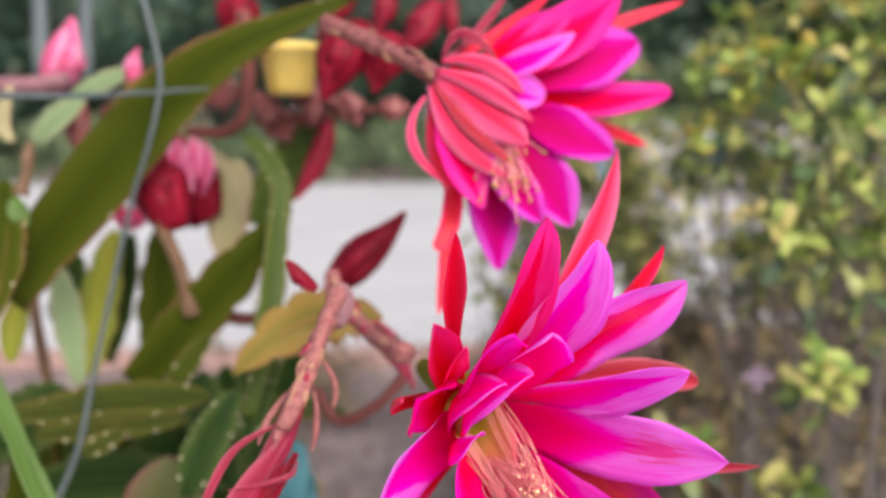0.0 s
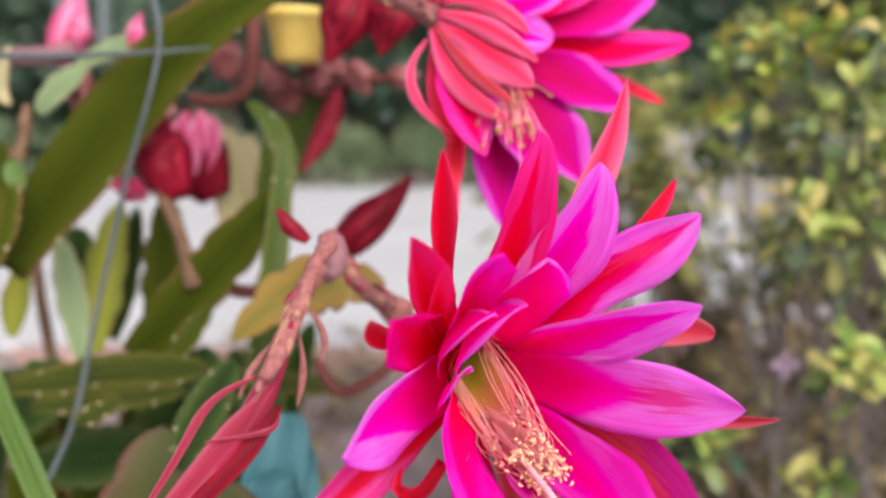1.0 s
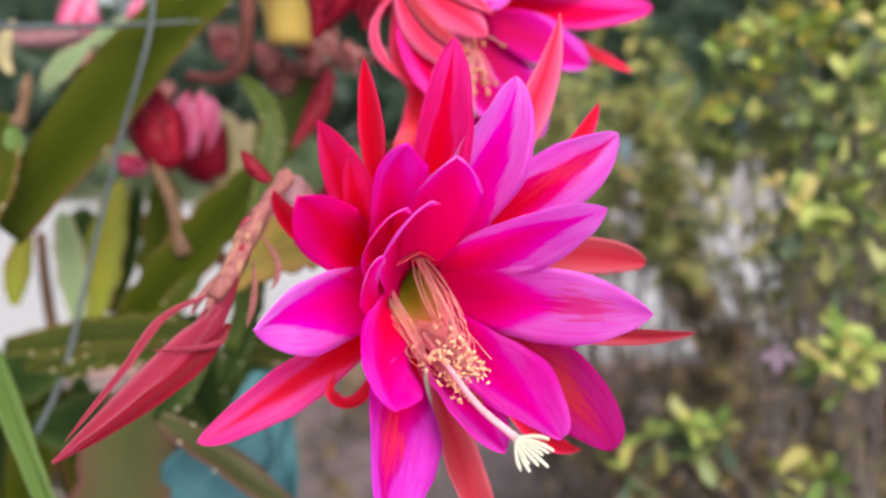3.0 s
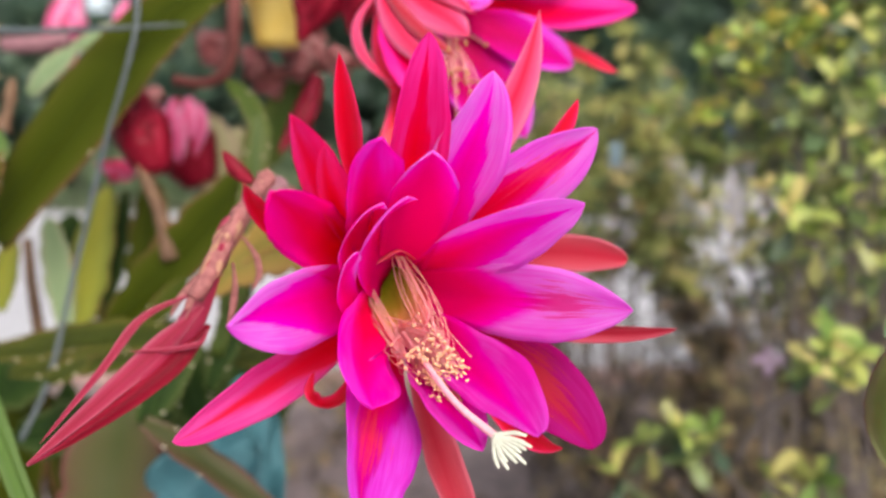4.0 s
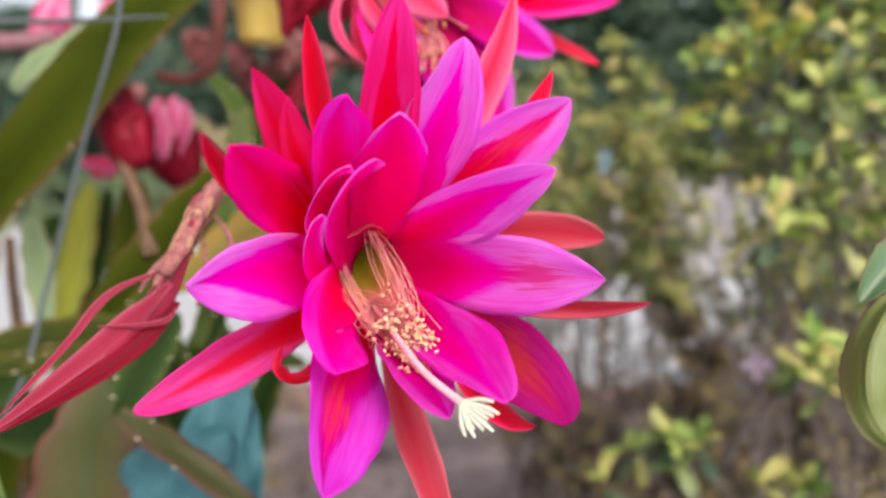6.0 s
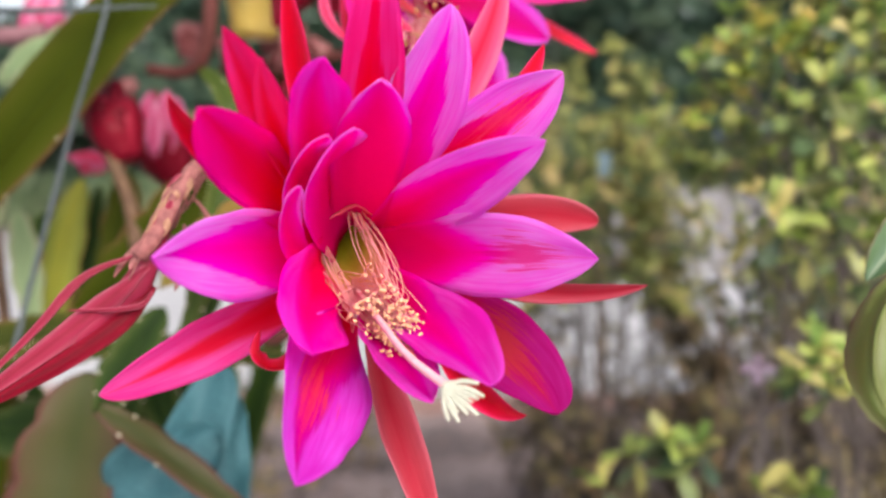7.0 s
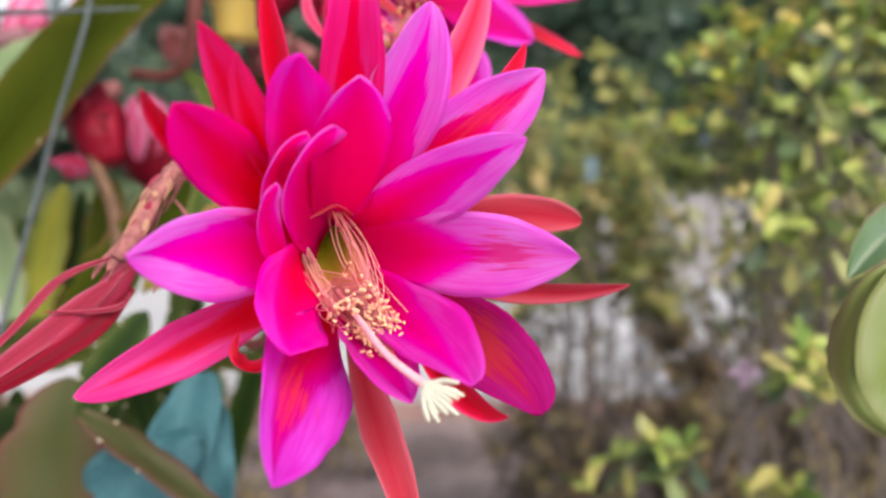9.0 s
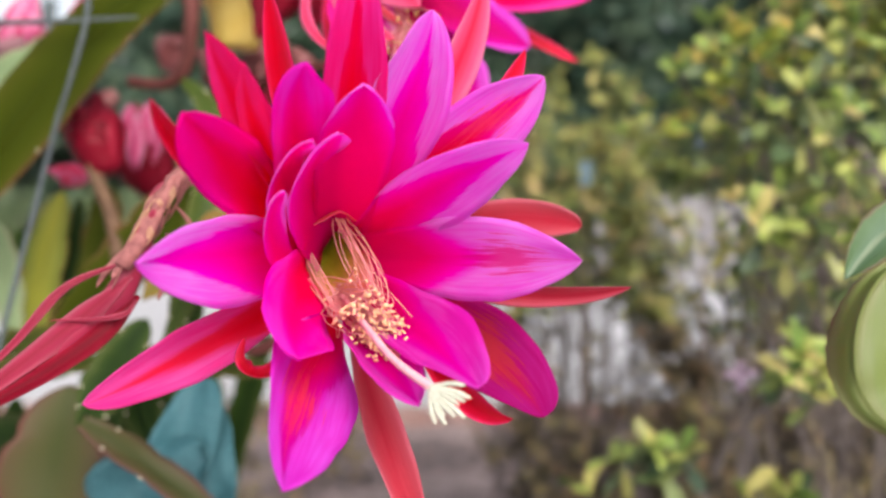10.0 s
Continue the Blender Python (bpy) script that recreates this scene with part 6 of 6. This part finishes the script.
# plant tags caught in the shrub, and a fallen blossom
TAG = grainy("faded_blue_plastic", (0.09, 0.14, 0.16), (0.15, 0.21, 0.23), scale=60.0, bump=0.1, rough=0.5)
for a, b, c in (((0.3946, 1.1926, 1.2466), (0.3920, 1.1877, 1.2231), (0.3978, 1.1870, 1.1983)), ((0.2505, 1.3332, 1.2163), (0.2541, 1.3290, 1.1970), (0.2495, 1.3284, 1.1767))):
    tag = thing("plant_tag", a, "small faded blue plastic plant tag on a thin stake", "plant tag", "plant tags")
    part("plate", blade(a, b, c, 0.02, (0, -1, 0.1), foot=0.9, point=0.2, thick=0.001, nu=10, nv=6, rough=0.02), TAG, tag)
    part("stake", tube([c, Vector(c) + Vector((0.01, 0.02, -0.5)), Vector((c[0], c[1] + 0.03, -0.02))], (0.0015, 0.0015, 0.0015), sides=6, steps=8), STEM_BROWN, tag)
FADED = grainy("faded_lilac", (0.352, 0.246, 0.334), (0.44, 0.317, 0.405), scale=200.0, bump=0.2)
blossom = thing("fallen_blossom", (0.3935, 1.0083, 0.9477), "pale lilac wilted blossom caught on a twig", "blossom")
for k in range(4):
    c = Vector((0.3935, 1.0083, 0.9477))
    part("petal", blade(c, c + Vector((0.012 * math.cos(k * 1.6), -0.006, 0.012 * math.sin(k * 1.6))), c + Vector((0.016 * math.cos(k * 1.6), 0, 0.016 * math.sin(k * 1.6) - 0.006)), 0.012, (0, -1, 0), seed=k, nu=8, nv=6), FADED, blossom)

# dry leaves and litter on the soil
litter = ([], [])
for k in range(900):
    x, y = rng.uniform(-0.8, 3.2), rng.uniform(1.4, 5.0)
    strew(litter, k % 4, Matrix.Translation((x, y, 0.03 + 0.03 * rng.random())) @ Euler((rng.uniform(-0.5, 0.5), rng.uniform(-0.5, 0.5), rng.uniform(0, 6))).to_matrix().to_4x4() @ Matrix.Scale(rng.uniform(0.8, 1.8), 4))
LITTER = foliage_material("dry_litter", [(0.1, (0.088, 0.0528, 0.0352)), (0.5, (0.211, 0.132, 0.0968)), (0.9, (0.352, 0.246, 0.22))], through=0.1, per_island=True)
tagged(new("leaf_litter", heap("leaf_litter", litter, LITTER)), "dry brown and pinkish fallen leaves on the soil", "leaf litter", kind="stuff")

bm = bmesh.new()
for x0, x1, z1 in ((2.2, 16.0, 1.32), (2.15, 16.05, 1.4)):
    bmesh.ops.create_cube(bm, size=1.0, matrix=Matrix.Translation(((x0 + x1) / 2, 14.5, z1 - (0.66 if z1 < 1.35 else 0.04))) @ Matrix.Diagonal((x1 - x0, 0.2 if z1 < 1.35 else 0.28, 1.32 if z1 < 1.35 else 0.08, 1)))
bmesh.ops.bevel(bm, geom=bm.edges[:], offset=0.01, segments=1, affect='EDGES')
tagged(new("garden_wall", finish("garden_wall", bm, WHITEBLOCK, False)), "low white rendered garden wall across the paving", "wall", kind="structure")

# ---- trees and hedge beyond the paving ----
rng = random.Random(8)


def clump_leaves(bm, c, r, n, size):
    """Many small leaves in an uneven ball."""
    for _ in range(n):
        d = Vector((rng.gauss(0, 1), rng.gauss(0, 1), rng.gauss(0, 1))).normalized() * (rng.random() ** 0.4)
        p = Vector(c) + Vector((d.x * r[0], d.y * r[1], d.z * r[2]))
        q = Euler((rng.uniform(0, 6), rng.uniform(0, 6), rng.uniform(0, 6))).to_matrix()
        s = size * rng.uniform(0.6, 1.3)
        v = [bm.verts.new(p + q @ Vector(k) * s) for k in ((0, -1, 0), (0.4, 0, 0.12), (0, 1, 0), (-0.4, 0, 0.12))]
        bm.faces.new(v)


for k, (x, y, h) in enumerate(((-15, 27, 6.4), (-7, 24, 8), (-2.5, 28, 9), (3, 25, 8), (8.5, 27, 9), (14, 25, 8), (20, 28, 9), (-21, 26, 6.2))):
    ob = thing("tree", (x, y, 0), "dark green broadleaf tree beyond the paving", "tree", "far trees")
    part("trunk", tube([(x, y, -0.05), (x + 0.15, y, h * 0.25), (x - 0.1, y + 0.1, h * 0.6)], (0.28, 0.2, 0.1), sides=10, lump=0.2, seed=k), BARK_FAR, ob)
    for j in range(5):
        a = 2 * math.pi * j / 5 + k
        part("limb", tube([(x, y, h * 0.3), (x + math.cos(a) * 0.9, y + math.sin(a) * 0.9, h * 0.48), (x + math.cos(a) * 2.0, y + math.sin(a) * 2.0, h * 0.62)], (0.12, 0.08, 0.03), sides=6, steps=8), BARK_FAR, ob)
    crown = bmesh.new()
    for j in range(26):
        a = rng.uniform(0, 6.28)
        rad = rng.uniform(0.2, 2.6)
        clump_leaves(crown, (x + math.cos(a) * rad, y + math.sin(a) * rad, h * rng.uniform(0.3, 0.95)), (1.6, 1.6, 1.2), 260, 0.3)
    part("crown", crown, TREE, ob)["kind"] = "stuff"
for k in range(11):
    x = -22 + 4.4 * k
    tall = 3.0 if x > 1 else 1.5
    ob = thing("hedge", (x, 20.5, 0), "tall loose grey-green hedge behind the paving" if x > 1 else "clipped green hedge behind the paving", "hedge", "hedge along the paving")
    h = bmesh.new()
    for j in range(16 if x < 1 else 34):
        clump_leaves(h, (x + rng.uniform(-2.2, 2.2), 20.5 + rng.uniform(-0.5, 0.5), rng.uniform(0.2, tall)), (0.7, 0.6, 0.5), 130, 0.12)
    part("foliage", h, HEDGE, ob)["kind"] = "stuff"
    for j in range(4):
        part("stem", tube([(x - 1.6 + j, 20.5, -0.05), (x - 1.55 + j, 20.5, 0.5), (x - 1.7 + j, 20.45, 1.1)], (0.05, 0.04, 0.02), sides=6, steps=6), BARK_FAR, ob)
woods = bmesh.new()
for k in range(330):
    x = rng.uniform(-34, 34)
    clump_leaves(woods, (x, rng.uniform(33, 38), rng.uniform(0.5, 16 if x > -12 else 6.5)), (2.6, 1.5, 2.2), 110, 0.6)
tagged(new("distant_woods", finish("distant_woods", woods, TREE)), "dark green mass of distant woods", "woods", kind="stuff")
